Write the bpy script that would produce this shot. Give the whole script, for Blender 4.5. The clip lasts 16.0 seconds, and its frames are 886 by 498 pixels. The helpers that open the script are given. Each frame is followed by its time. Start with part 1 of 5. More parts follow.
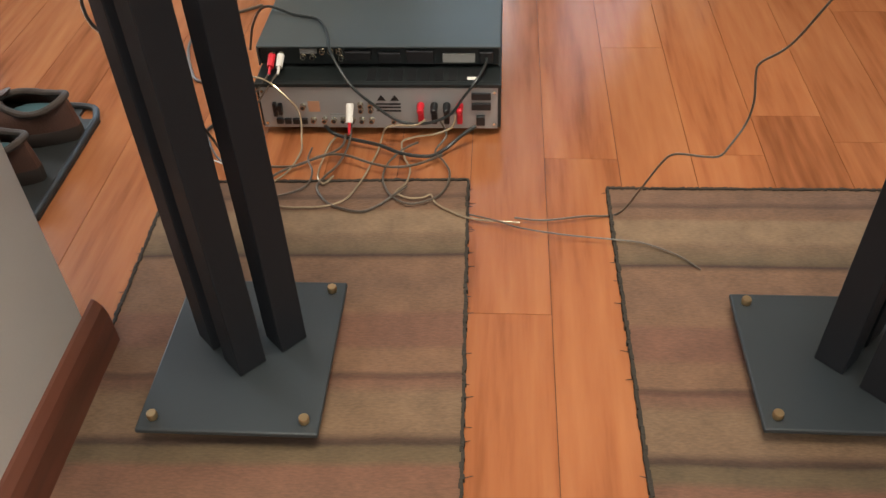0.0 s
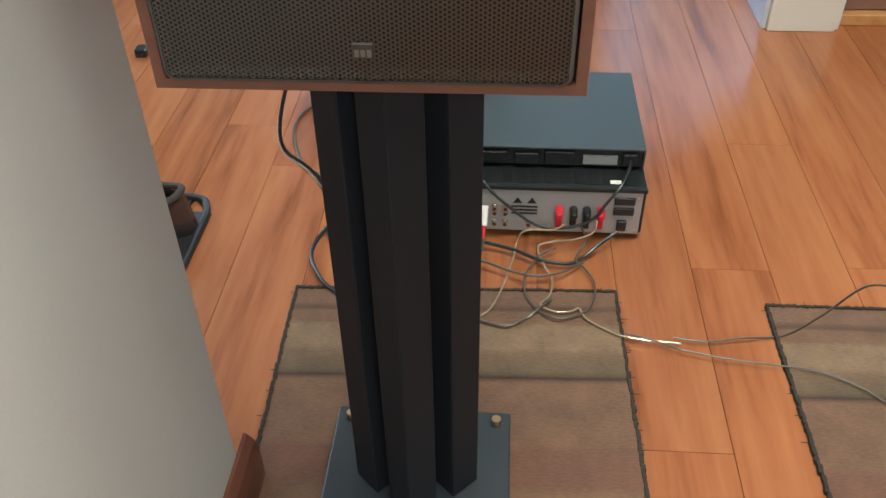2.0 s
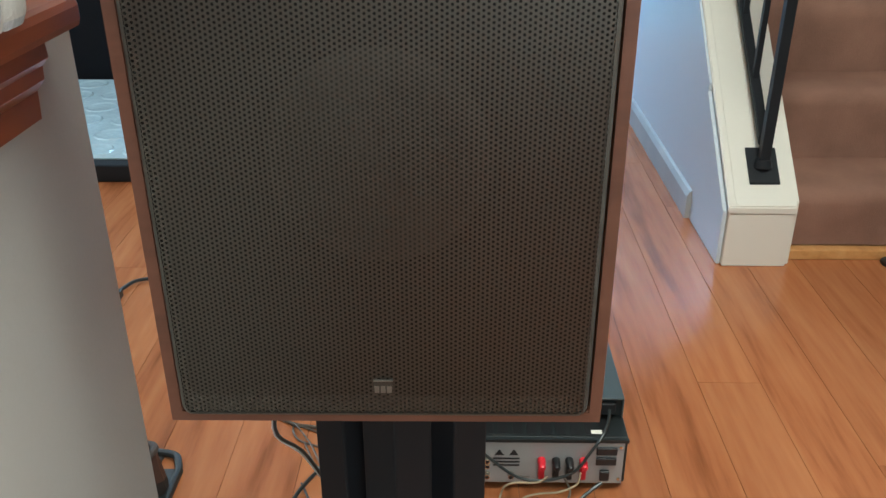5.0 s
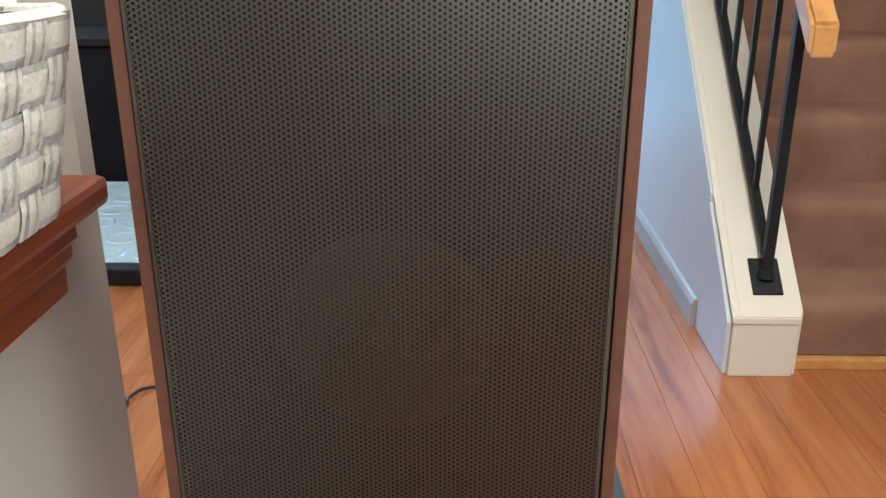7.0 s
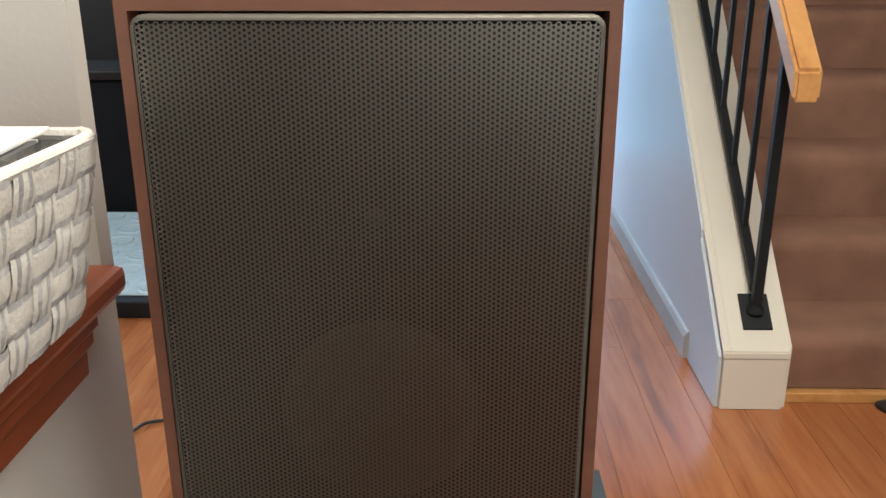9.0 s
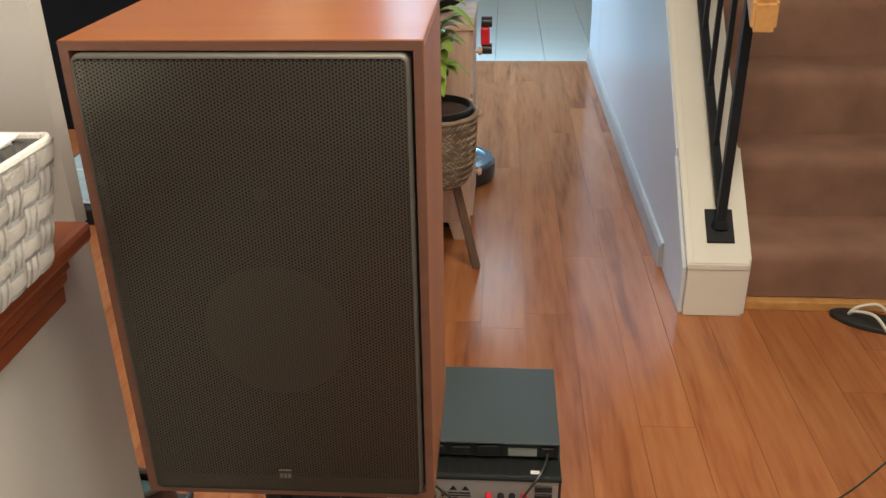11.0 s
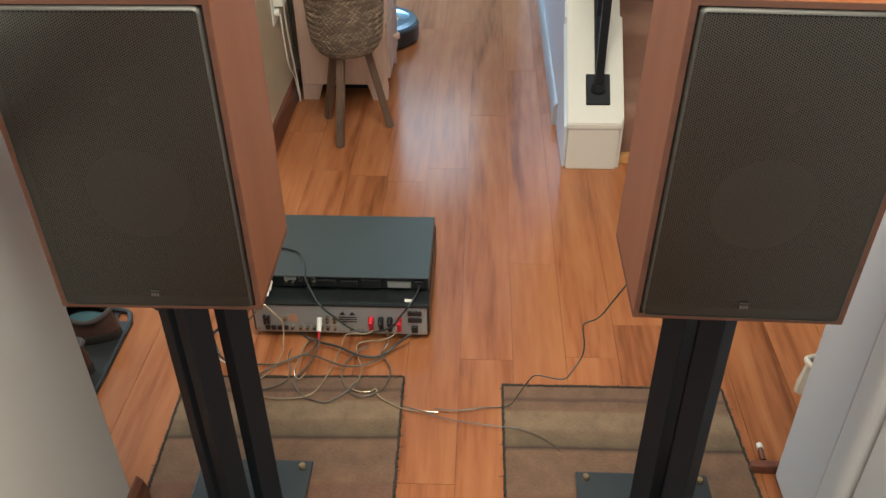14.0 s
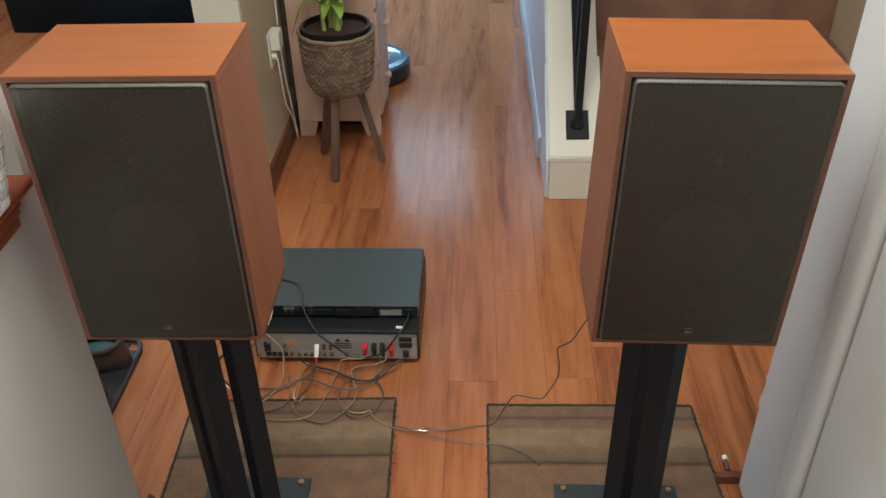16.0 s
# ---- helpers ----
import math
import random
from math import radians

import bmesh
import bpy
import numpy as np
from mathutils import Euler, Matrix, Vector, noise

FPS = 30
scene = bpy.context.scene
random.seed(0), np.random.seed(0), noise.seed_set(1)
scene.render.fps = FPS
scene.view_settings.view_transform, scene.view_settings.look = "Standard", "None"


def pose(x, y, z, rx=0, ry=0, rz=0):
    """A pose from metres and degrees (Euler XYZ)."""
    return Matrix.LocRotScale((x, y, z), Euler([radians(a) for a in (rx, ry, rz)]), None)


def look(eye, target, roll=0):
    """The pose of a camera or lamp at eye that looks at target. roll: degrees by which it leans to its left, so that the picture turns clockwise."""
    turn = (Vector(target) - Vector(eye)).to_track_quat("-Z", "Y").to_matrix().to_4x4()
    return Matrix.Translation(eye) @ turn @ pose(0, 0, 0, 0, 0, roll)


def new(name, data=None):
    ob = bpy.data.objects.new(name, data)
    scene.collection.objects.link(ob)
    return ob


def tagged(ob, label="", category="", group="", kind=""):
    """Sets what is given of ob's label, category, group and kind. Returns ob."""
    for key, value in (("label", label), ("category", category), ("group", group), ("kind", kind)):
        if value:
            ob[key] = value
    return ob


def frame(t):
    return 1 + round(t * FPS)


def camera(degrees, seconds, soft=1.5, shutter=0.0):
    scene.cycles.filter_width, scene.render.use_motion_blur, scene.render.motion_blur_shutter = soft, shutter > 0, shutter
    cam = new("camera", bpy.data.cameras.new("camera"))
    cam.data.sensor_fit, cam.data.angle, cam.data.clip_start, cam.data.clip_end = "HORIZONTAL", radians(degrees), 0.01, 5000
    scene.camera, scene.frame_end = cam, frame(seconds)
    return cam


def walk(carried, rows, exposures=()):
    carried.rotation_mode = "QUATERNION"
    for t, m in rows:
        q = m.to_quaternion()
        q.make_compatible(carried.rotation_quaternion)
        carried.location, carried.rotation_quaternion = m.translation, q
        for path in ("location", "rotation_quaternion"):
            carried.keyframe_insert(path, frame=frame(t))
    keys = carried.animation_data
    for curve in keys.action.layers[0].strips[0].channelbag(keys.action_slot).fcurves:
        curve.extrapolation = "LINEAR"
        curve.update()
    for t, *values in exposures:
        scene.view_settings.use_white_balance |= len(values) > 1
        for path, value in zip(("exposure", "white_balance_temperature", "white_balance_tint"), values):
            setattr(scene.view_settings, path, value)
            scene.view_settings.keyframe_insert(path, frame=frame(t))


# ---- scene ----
cam = camera(54.6, 16.0)
PATH = [
    (0, (-0.078, 0.428, 0.905), (-0.205, 1.897, -0.447), -2.4),
    (0.5, (-0.168, 0.421, 0.921), (-0.323, 1.894, -0.423), -2.0),
    (1, (-0.237, 0.453, 0.905), (-0.425, 1.934, -0.427), -2.2),
    (1.5, (-0.276, 0.501, 0.913), (-0.463, 2.013, -0.383), -2.3),
    (2, (-0.32, 0.554, 0.933), (-0.445, 2.09, -0.342), -1.0),
    (2.5, (-0.344, 0.566, 0.94), (-0.409, 2.163, -0.262), -1.1),
    (3, (-0.347, 0.583, 0.97), (-0.401, 2.236, -0.154), -1.3),
    (3.5, (-0.358, 0.598, 0.98), (-0.413, 2.285, -0.093), -0.9),
    (4, (-0.362, 0.59, 1.0), (-0.402, 2.313, -0.015), -0.5),
    (4.5, (-0.362, 0.589, 1.005), (-0.391, 2.35, 0.059), -0.1),
    (7, (-0.363, 0.59, 1.065), (-0.408, 2.465, 0.371), -0.0),
    (7.5, (-0.357, 0.575, 1.086), (-0.406, 2.463, 0.43), 0.0),
    (8, (-0.361, 0.569, 1.108), (-0.408, 2.464, 0.469), 0.1),
    (10.5, (-0.267, 0.462, 1.192), (-0.331, 2.295, 0.396), -1.1),
    (11, (-0.204, 0.402, 1.246), (-0.336, 2.195, 0.37), -0.9),
    (11.5, (-0.135, 0.339, 1.27), (-0.295, 2.109, 0.352), -0.3),
    (12, (-0.082, 0.27, 1.292), (-0.233, 2.006, 0.31), 0.7),
    (12.5, (-0.067, 0.258, 1.315), (-0.172, 1.961, 0.271), -0.1),
    (13, (-0.051, 0.226, 1.337), (-0.13, 1.895, 0.239), -0.7),
    (13.5, (-0.015, 0.175, 1.381), (-0.122, 1.811, 0.235), -1.0),
    (14, (0.041, 0.135, 1.438), (-0.042, 1.747, 0.257), -0.7),
    (14.5, (0.07, 0.105, 1.495), (-0.012, 1.725, 0.325), -0.9),
    (15, (0.078, 0.079, 1.509), (0.001, 1.708, 0.351), -0.9),
    (15.5, (0.08, 0.046, 1.53), (-0.001, 1.682, 0.382), -1.3),
    (16, (0.08, 0.021, 1.548), (-0.004, 1.662, 0.408), -1.5),
]
EXPOSURES = ((0.0, 0.42, 6450, 8), (1.0, 0.45, 5950, 3), (2.5, 0.47, 5700, -1), (3.2, 0.34, 5600, -2), (4.5, 0.34, 5550, -4), (7.0, 0.53, 6000, 3), (8.2, 0.43, 6050, 5), (10.5, 0.07, 6850, 6), (11.5, 0.06, 6950, 6), (12.0, -0.18, 6250, 4), (12.6, 0.1, 6250, 3), (13.5, 0.24, 6200, 2), (14.0, 0.26, 6100, 1), (14.5, 0.26, 6000, 1), (15.4, 0.0, 5950, 1), (16.0, -0.04, 5950, 1))
walk(cam, [(t, look(eye, target, roll)) for t, eye, target, roll in PATH], EXPOSURES)

# ---- world and light ----
world = bpy.data.worlds.new("world")
scene.world = world
world.use_nodes = True
wn = world.node_tree.nodes
sky = wn.new("ShaderNodeTexSky")
sky.sky_type, sky.sun_disc = "NISHITA", False
sky.sun_elevation, sky.sun_rotation = radians(50), radians(200)
wn["Background"].inputs["Strength"].default_value = 0.08
world.node_tree.links.new(sky.outputs["Color"], wn["Background"].inputs["Color"])


def area(name, eye, target, size_x, size_y, watts, color):
    """A rectangular area lamp at eye, aimed at target."""
    data = bpy.data.lights.new(name, "AREA")
    data.shape, data.size, data.size_y, data.energy, data.color = "RECTANGLE", size_x, size_y, watts, color
    ob = new(name, data)
    ob.matrix_world = look(eye, target)
    return ob


area("front_window_light", (0.25, -1.35, 1.45), (-0.1, 1.6, 0.6), 1.5, 1.7, 27, (1.0, 0.96, 0.92))
# added fill for speaker tops, floor and half wall; no known fixture
area("entry_fill", (-0.28, 0.72, 2.45), (-0.20, 0.85, 0.0), 0.7, 0.7, 24, (1.0, 0.91, 0.78))
# added fill that brightens the stairs and the floor before them
area("stair_fill", (0.25, 1.45, 2.46), (0.45, 2.2, 0.0), 0.6, 0.6, 39, (1.0, 0.91, 0.78))
area("living_window_light", (-3.3, 3.4, 1.6), (0.0, 2.6, 0.4), 1.7, 1.4, 50, (0.85, 0.92, 1.0))
# added blue fill for the glow on the hall wall; the wall behind is solid
area("hall_blue_fill", (-1.15, 5.36, 1.2), (0.4, 4.25, 0.35), 0.7, 1.7, 82, (0.42, 0.68, 1.0))
area("kitchen_ceiling_light", (-0.45, 7.1, 2.44), (-0.45, 7.101, 0.0), 0.9, 1.7, 15, (0.70, 0.85, 1.0))

# ---- materials ----


def nodes_of(name):
    m = bpy.data.materials.new(name)
    m.use_nodes = True
    nt = m.node_tree
    return m, nt.nodes, nt.links, nt.nodes["Principled BSDF"]


def plain(name, color, rough=0.5, metal=0.0, vary=0.12, scale=40.0, bump=0.05, fine=400.0, coat=0.0, spec=0.5):
    """A surface with broad stains and a fine grain."""
    m, n, l, b = nodes_of(name)
    tc = n.new("ShaderNodeTexCoord")
    big, small = n.new("ShaderNodeTexNoise"), n.new("ShaderNodeTexNoise")
    big.inputs["Scale"].default_value, big.inputs["Detail"].default_value = scale / 8, 4
    small.inputs["Scale"].default_value, small.inputs["Detail"].default_value = fine, 3
    for q in (big, small):
        l.new(tc.outputs["Object"], q.inputs["Vector"])
    mix = n.new("ShaderNodeMix")
    mix.data_type = "RGBA"
    mix.inputs[6].default_value = (*[c * (1 - vary) for c in color], 1)
    mix.inputs[7].default_value = (*[min(1, c * (1 + vary)) for c in color], 1)
    add = n.new("ShaderNodeMath")
    add.operation = "MULTIPLY_ADD"
    l.new(small.outputs["Fac"], add.inputs[0])
    add.inputs[1].default_value = 0.5
    half = n.new("ShaderNodeMath")
    half.operation = "MULTIPLY_ADD"
    l.new(big.outputs["Fac"], half.inputs[0])
    half.inputs[1].default_value, half.inputs[2].default_value = 1.2, -0.35
    l.new(half.outputs[0], add.inputs[2])
    l.new(add.outputs[0], mix.inputs[0])
    l.new(mix.outputs[2], b.inputs["Base Color"])
    rr = n.new("ShaderNodeMapRange")
    rr.inputs["To Min"].default_value, rr.inputs["To Max"].default_value = max(0.02, rough - 0.08), min(1, rough + 0.08)
    l.new(big.outputs["Fac"], rr.inputs["Value"])
    l.new(rr.outputs["Result"], b.inputs["Roughness"])
    b.inputs["Metallic"].default_value = metal
    b.inputs["Specular IOR Level"].default_value = spec
    b.inputs["Coat Weight"].default_value = coat
    bp = n.new("ShaderNodeBump")
    bp.inputs["Strength"].default_value, bp.inputs["Distance"].default_value = bump, 0.002
    l.new(small.outputs["Fac"], bp.inputs["Height"])
    l.new(bp.outputs["Normal"], b.inputs["Normal"])
    return m


def wood(name, dark, mid, light, along="y", rough=0.3, stretch=14.0, scale=9.0, per_piece=0.25, coat=0.0, knots=0.5):
    """Grained wood; grain along one object axis, each piece a little different."""
    m, n, l, b = nodes_of(name)
    tc, info = n.new("ShaderNodeTexCoord"), n.new("ShaderNodeObjectInfo")
    mp = n.new("ShaderNodeMapping")
    s = [scale] * 3
    s["xyz".index(along)] = scale / stretch
    mp.inputs["Scale"].default_value = s
    shift = n.new("ShaderNodeVectorMath")
    shift.operation = "MULTIPLY_ADD"
    cmb = n.new("ShaderNodeCombineXYZ")
    for i in range(3):
        l.new(info.outputs["Random"], cmb.inputs[i])
    l.new(cmb.outputs[0], shift.inputs[0])
    shift.inputs[1].default_value = (37.0, 91.0, 53.0)
    l.new(tc.outputs["Object"], shift.inputs[2])
    l.new(shift.outputs[0], mp.inputs["Vector"])
    warp = n.new("ShaderNodeTexNoise")
    warp.inputs["Scale"].default_value, warp.inputs["Detail"].default_value, warp.inputs["Distortion"].default_value = 1.0, 5, 1.6
    l.new(mp.outputs[0], warp.inputs["Vector"])
    grain = n.new("ShaderNodeTexNoise")
    grain.inputs["Scale"].default_value, grain.inputs["Detail"].default_value = 9.0, 4
    l.new(mp.outputs[0], grain.inputs["Vector"])
    mixf = n.new("ShaderNodeMath")
    mixf.operation = "MULTIPLY_ADD"
    l.new(grain.outputs["Fac"], mixf.inputs[0])
    mixf.inputs[1].default_value = 0.45
    sc = n.new("ShaderNodeMath")
    sc.operation = "MULTIPLY_ADD"
    l.new(warp.outputs["Fac"], sc.inputs[0])
    sc.inputs[1].default_value, sc.inputs[2].default_value = 0.9, -0.175
    l.new(sc.outputs[0], mixf.inputs[2])
    ramp = n.new("ShaderNodeValToRGB")
    e = ramp.color_ramp.elements
    e[0].position, e[0].color = 0.22, (*dark, 1)
    e[1].position, e[1].color = 0.85, (*light, 1)
    mid_e = e.new(0.47)
    mid_e.color = (*mid, 1)
    l.new(mixf.outputs[0], ramp.inputs[0])
    hsv = n.new("ShaderNodeHueSaturation")
    val = n.new("ShaderNodeMapRange")
    val.inputs["To Min"].default_value, val.inputs["To Max"].default_value = 1 - per_piece, 1 + per_piece
    l.new(info.outputs["Random"], val.inputs["Value"])
    l.new(val.outputs["Result"], hsv.inputs["Value"])
    l.new(ramp.outputs["Color"], hsv.inputs["Color"])
    l.new(hsv.outputs["Color"], b.inputs["Base Color"])
    rr = n.new("ShaderNodeMapRange")
    rr.inputs["To Min"].default_value, rr.inputs["To Max"].default_value = rough - 0.03, rough + 0.06
    l.new(grain.outputs["Fac"], rr.inputs["Value"])
    l.new(rr.outputs["Result"], b.inputs["Roughness"])
    b.inputs["Coat Weight"].default_value, b.inputs["Coat Roughness"].default_value = coat, 0.12
    bp = n.new("ShaderNodeBump")
    bp.inputs["Strength"].default_value, bp.inputs["Distance"].default_value = 0.06, 0.001
    l.new(grain.outputs["Fac"], bp.inputs["Height"])
    l.new(bp.outputs["Normal"], b.inputs["Normal"])
    return m


def rug_material(name):
    """Woven runner with broad bands across it, faded and slightly wavy. Object y: 0 at the far edge, going down towards the near one."""
    m, n, l, b = nodes_of(name)
    tc, sep = n.new("ShaderNodeTexCoord"), n.new("ShaderNodeSeparateXYZ")
    l.new(tc.outputs["Object"], sep.inputs[0])
    wob = n.new("ShaderNodeTexNoise")
    wob.inputs["Scale"].default_value, wob.inputs["Detail"].default_value = 9, 4
    l.new(tc.outputs["Object"], wob.inputs["Vector"])
    k = n.new("ShaderNodeMath")
    k.operation = "MULTIPLY_ADD"
    l.new(wob.outputs["Fac"], k.inputs[0])
    k.inputs[1].default_value = 0.009
    l.new(sep.outputs["Y"], k.inputs[2])
    g = n.new("ShaderNodeMapRange")
    g.inputs["From Min"].default_value, g.inputs["From Max"].default_value = 0.0, -1.5
    l.new(k.outputs[0], g.inputs["Value"])
    ramp = n.new("ShaderNodeValToRGB")
    e = ramp.color_ramp.elements
    tan, olive, red, brown, line = (0.200, 0.128, 0.072), (0.106, 0.073, 0.038), (0.148, 0.070, 0.042), (0.166, 0.090, 0.049), (0.036, 0.016, 0.011)
    faded, ochre = (0.148, 0.081, 0.047), (0.162, 0.100, 0.056)
    bands = [(0.0, faded), (0.022, faded), (0.0255, line), (0.030, faded), (0.047, brown), (0.052, tan), (0.082, tan), (0.090, ochre), (0.116, olive), (0.1205, line), (0.127, brown),
             (0.165, faded), (0.199, brown), (0.206, red), (0.242, red), (0.249, brown), (0.275, brown), (0.279, line), (0.283, red), (0.294, faded), (0.301, ochre), (0.341, ochre),
             (0.350, line), (0.356, olive), (0.368, olive), (0.375, red), (0.46, brown), (0.56, tan), (0.68, red), (0.85, ochre), (1.0, olive)]
    e[0].position, e[0].color = bands[0][0], (*bands[0][1], 1)
    e[1].position, e[1].color = bands[-1][0], (*bands[-1][1], 1)
    for p, c in bands[1:-1]:
        e.new(p).color = (*c, 1)
    l.new(g.outputs["Result"], ramp.inputs[0])
    weave, mott = n.new("ShaderNodeTexNoise"), n.new("ShaderNodeTexNoise")
    mp = n.new("ShaderNodeMapping")
    mp.inputs["Scale"].default_value = (120, 420, 200)
    l.new(tc.outputs["Object"], mp.inputs["Vector"])
    l.new(mp.outputs[0], weave.inputs["Vector"])
    weave.inputs["Scale"].default_value = 1.0
    mott.inputs["Scale"].default_value, mott.inputs["Detail"].default_value = 22, 5
    l.new(tc.outputs["Object"], mott.inputs["Vector"])
    amt = n.new("ShaderNodeMath")
    amt.operation = "ADD"
    l.new(weave.outputs["Fac"], amt.inputs[0])
    l.new(mott.outputs["Fac"], amt.inputs[1])
    vr = n.new("ShaderNodeMapRange")
    vr.inputs["From Min"].default_value, vr.inputs["From Max"].default_value = 0.6, 1.4
    vr.inputs["To Min"].default_value, vr.inputs["To Max"].default_value = 0.72, 1.28
    l.new(amt.outputs[0], vr.inputs["Value"])
    hsv = n.new("ShaderNodeHueSaturation")
    l.new(vr.outputs["Result"], hsv.inputs["Value"])
    l.new(ramp.outputs["Color"], hsv.inputs["Color"])
    l.new(hsv.outputs["Color"], b.inputs["Base Color"])
    b.inputs["Roughness"].default_value = 0.95
    b.inputs["Sheen Weight"].default_value = 0.15
    bp = n.new("ShaderNodeBump")
    bp.inputs["Strength"].default_value, bp.inputs["Distance"].default_value = 0.5, 0.0015
    l.new(weave.outputs["Fac"], bp.inputs["Height"])
    l.new(bp.outputs["Normal"], b.inputs["Normal"])
    return m


M_FLOOR = wood("laminate", (0.175, 0.052, 0.019), (0.36, 0.126, 0.047), (0.48, 0.196, 0.079), "y", 0.165, 11.0, 7.0, 0.085, 0.0)
M_JOINT = plain("plank_joint", (0.12, 0.043, 0.019), 0.6)
M_VENEER = wood("teak_veneer", (0.20, 0.056, 0.014), (0.275, 0.084, 0.020), (0.33, 0.110, 0.028), "x", 0.30, 7.0, 5.0, 0.04)
M_VENEER_UP = wood("teak_veneer_side", (0.19, 0.070, 0.036), (0.26, 0.098, 0.052), (0.30, 0.12, 0.066), "z", 0.42, 12.0, 6.0, 0.04)
M_EDGE = wood("dark_veneer_edge", (0.10, 0.040, 0.024), (0.145, 0.058, 0.034), (0.18, 0.074, 0.044), "x", 0.5, 12.0, 12.0, 0.04)
M_TRIM = wood("stained_trim", (0.08, 0.028, 0.016), (0.145, 0.05, 0.03), (0.19, 0.07, 0.042), "y", 0.33, 12.0, 10.0, 0.1)
M_LEDGE = wood("cherry_ledge", (0.12, 0.028, 0.012), (0.22, 0.055, 0.022), (0.28, 0.08, 0.03), "y", 0.3, 12.0, 10.0, 0.08)
M_OAK = wood("oak_handrail", (0.42, 0.19, 0.06), (0.58, 0.29, 0.10), (0.66, 0.36, 0.14), "y", 0.32, 12.0, 8.0, 0.05)
M_GREYWOOD = wood("grey_brown_wood", (0.07, 0.042, 0.028), (0.13, 0.08, 0.055), (0.19, 0.12, 0.08), "z", 0.55, 12.0, 14.0, 0.1)
M_PALEWOOD = wood("whitewashed_wood", (0.42, 0.26, 0.19), (0.56, 0.38, 0.29), (0.66, 0.48, 0.38), "z", 0.5, 10.0, 8.0, 0.05)
M_WALL = plain("wall_paint", (0.545, 0.525, 0.49), 0.75, vary=0.03, scale=12, bump=0.12, fine=220)
M_BEIGE = plain("beige_paint", (0.52, 0.42, 0.29), 0.75, vary=0.04, scale=12, bump=0.12, fine=220)
# the blue cast of the hall's cool light is mixed into this colour
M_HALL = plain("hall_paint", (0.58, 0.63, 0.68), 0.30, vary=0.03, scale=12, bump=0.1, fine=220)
M_HALLBASE = plain("scuffed_baseboard_paint", (0.41, 0.40, 0.39), 0.4, vary=0.2, scale=60, bump=0.05)
M_WHITE = plain("white_gloss_paint", (0.74, 0.70, 0.62), 0.38, vary=0.04, scale=30, bump=0.05)
M_CASING = plain("casing_paint", (0.62, 0.61, 0.595), 0.45, vary=0.03, scale=20, bump=0.04)
M_CEIL = plain("ceiling_paint", (0.78, 0.76, 0.72), 0.9, vary=0.02)
M_RUG = rug_material("woven_rug")
M_BIND = plain("rug_binding", (0.035, 0.028, 0.02), 0.95, vary=0.4, bump=0.6)
M_BLACK = plain("black_powder_coat", (0.0155, 0.0175, 0.021), 0.55, vary=0.15, bump=0.15, fine=900, spec=0.2)
M_PLATE = plain("blue_black_steel", (0.027, 0.034, 0.038), 0.44, vary=0.15, bump=0.1, fine=800)
M_BRASS = plain("brass", (0.55, 0.40, 0.22), 0.35, 1.0)
M_GRILLE = plain("bronze_grille_paint", (0.118, 0.110, 0.096), 0.34, 0.9, vary=0.06, bump=0.0)
M_RIM = plain("bronze_rim_paint", (0.13, 0.122, 0.108), 0.55, 0.7, vary=0.1, bump=0.0)
M_BAFFLE = plain("baffle_paint", (0.008, 0.007, 0.006), 0.8)
M_CONE = plain("woofer_cone", (0.036, 0.034, 0.030), 0.6, vary=0.1)
M_BADGE = plain("badge_metal", (0.075, 0.065, 0.055), 0.4, 0.6)
M_BADGE_TXT = plain("badge_silver", (0.22, 0.20, 0.175), 0.4, 0.7)
M_CASE = plain("charcoal_case", (0.062, 0.076, 0.078), 0.36, 0.2, vary=0.1, bump=0.08, fine=900)
M_CASE2 = plain("black_case", (0.018, 0.022, 0.022), 0.35, 0.2, vary=0.12, bump=0.05, fine=900)
M_PANEL = plain("grey_rear_panel", (0.36, 0.365, 0.36), 0.42, 0.35, vary=0.06)
M_PLASTIC = plain("black_plastic", (0.012, 0.012, 0.013), 0.35)
M_RED = plain("red_plastic", (0.62, 0.02, 0.035), 0.3, vary=0.05)
M_WHITEPL = plain("white_plastic", (0.80, 0.77, 0.70), 0.4, vary=0.03)
M_STICKER = plain("worn_sticker", (0.50, 0.27, 0.16), 0.6, vary=0.2)
M_LABELGREY = plain("grey_label", (0.24, 0.24, 0.225), 0.6)
M_TIN = plain("tin_jack", (0.62, 0.58, 0.48), 0.25, 1.0)
M_GOLDWIRE = plain("clear_copper_wire", (0.50, 0.39, 0.26), 0.14, 0.45, vary=0.45, scale=240)
M_GREYWIRE = plain("grey_wire", (0.095, 0.075, 0.058), 0.3, vary=0.2)
M_BLACKWIRE = plain("black_wire", (0.02, 0.024, 0.024), 0.35)
M_CARPET = plain("brown_stair_carpet", (0.256, 0.140, 0.102), 0.93, vary=0.30, scale=60, bump=0.9, fine=380, spec=0.1)
M_TILE = plain("pale_tile", (0.62, 0.66, 0.64), 0.3, vary=0.05)
M_RUBBER = plain("black_rubber", (0.022, 0.024, 0.024), 0.55, vary=0.2)
M_LEATHER = plain("brown_leather", (0.075, 0.037, 0.026), 0.5, vary=0.4, scale=90, bump=0.4, fine=300)
M_COLLAR = plain("collar_padding", (0.060, 0.047, 0.040), 0.8, vary=0.3, bump=0.4, fine=300)
M_SOLE = plain("dark_sole", (0.03, 0.022, 0.018), 0.7)
M_TEAL = plain("teal_lining", (0.06, 0.13, 0.15), 0.9, vary=0.3)
M_CREAM = plain("cream_sneaker", (0.66, 0.60, 0.49), 0.65, vary=0.08)
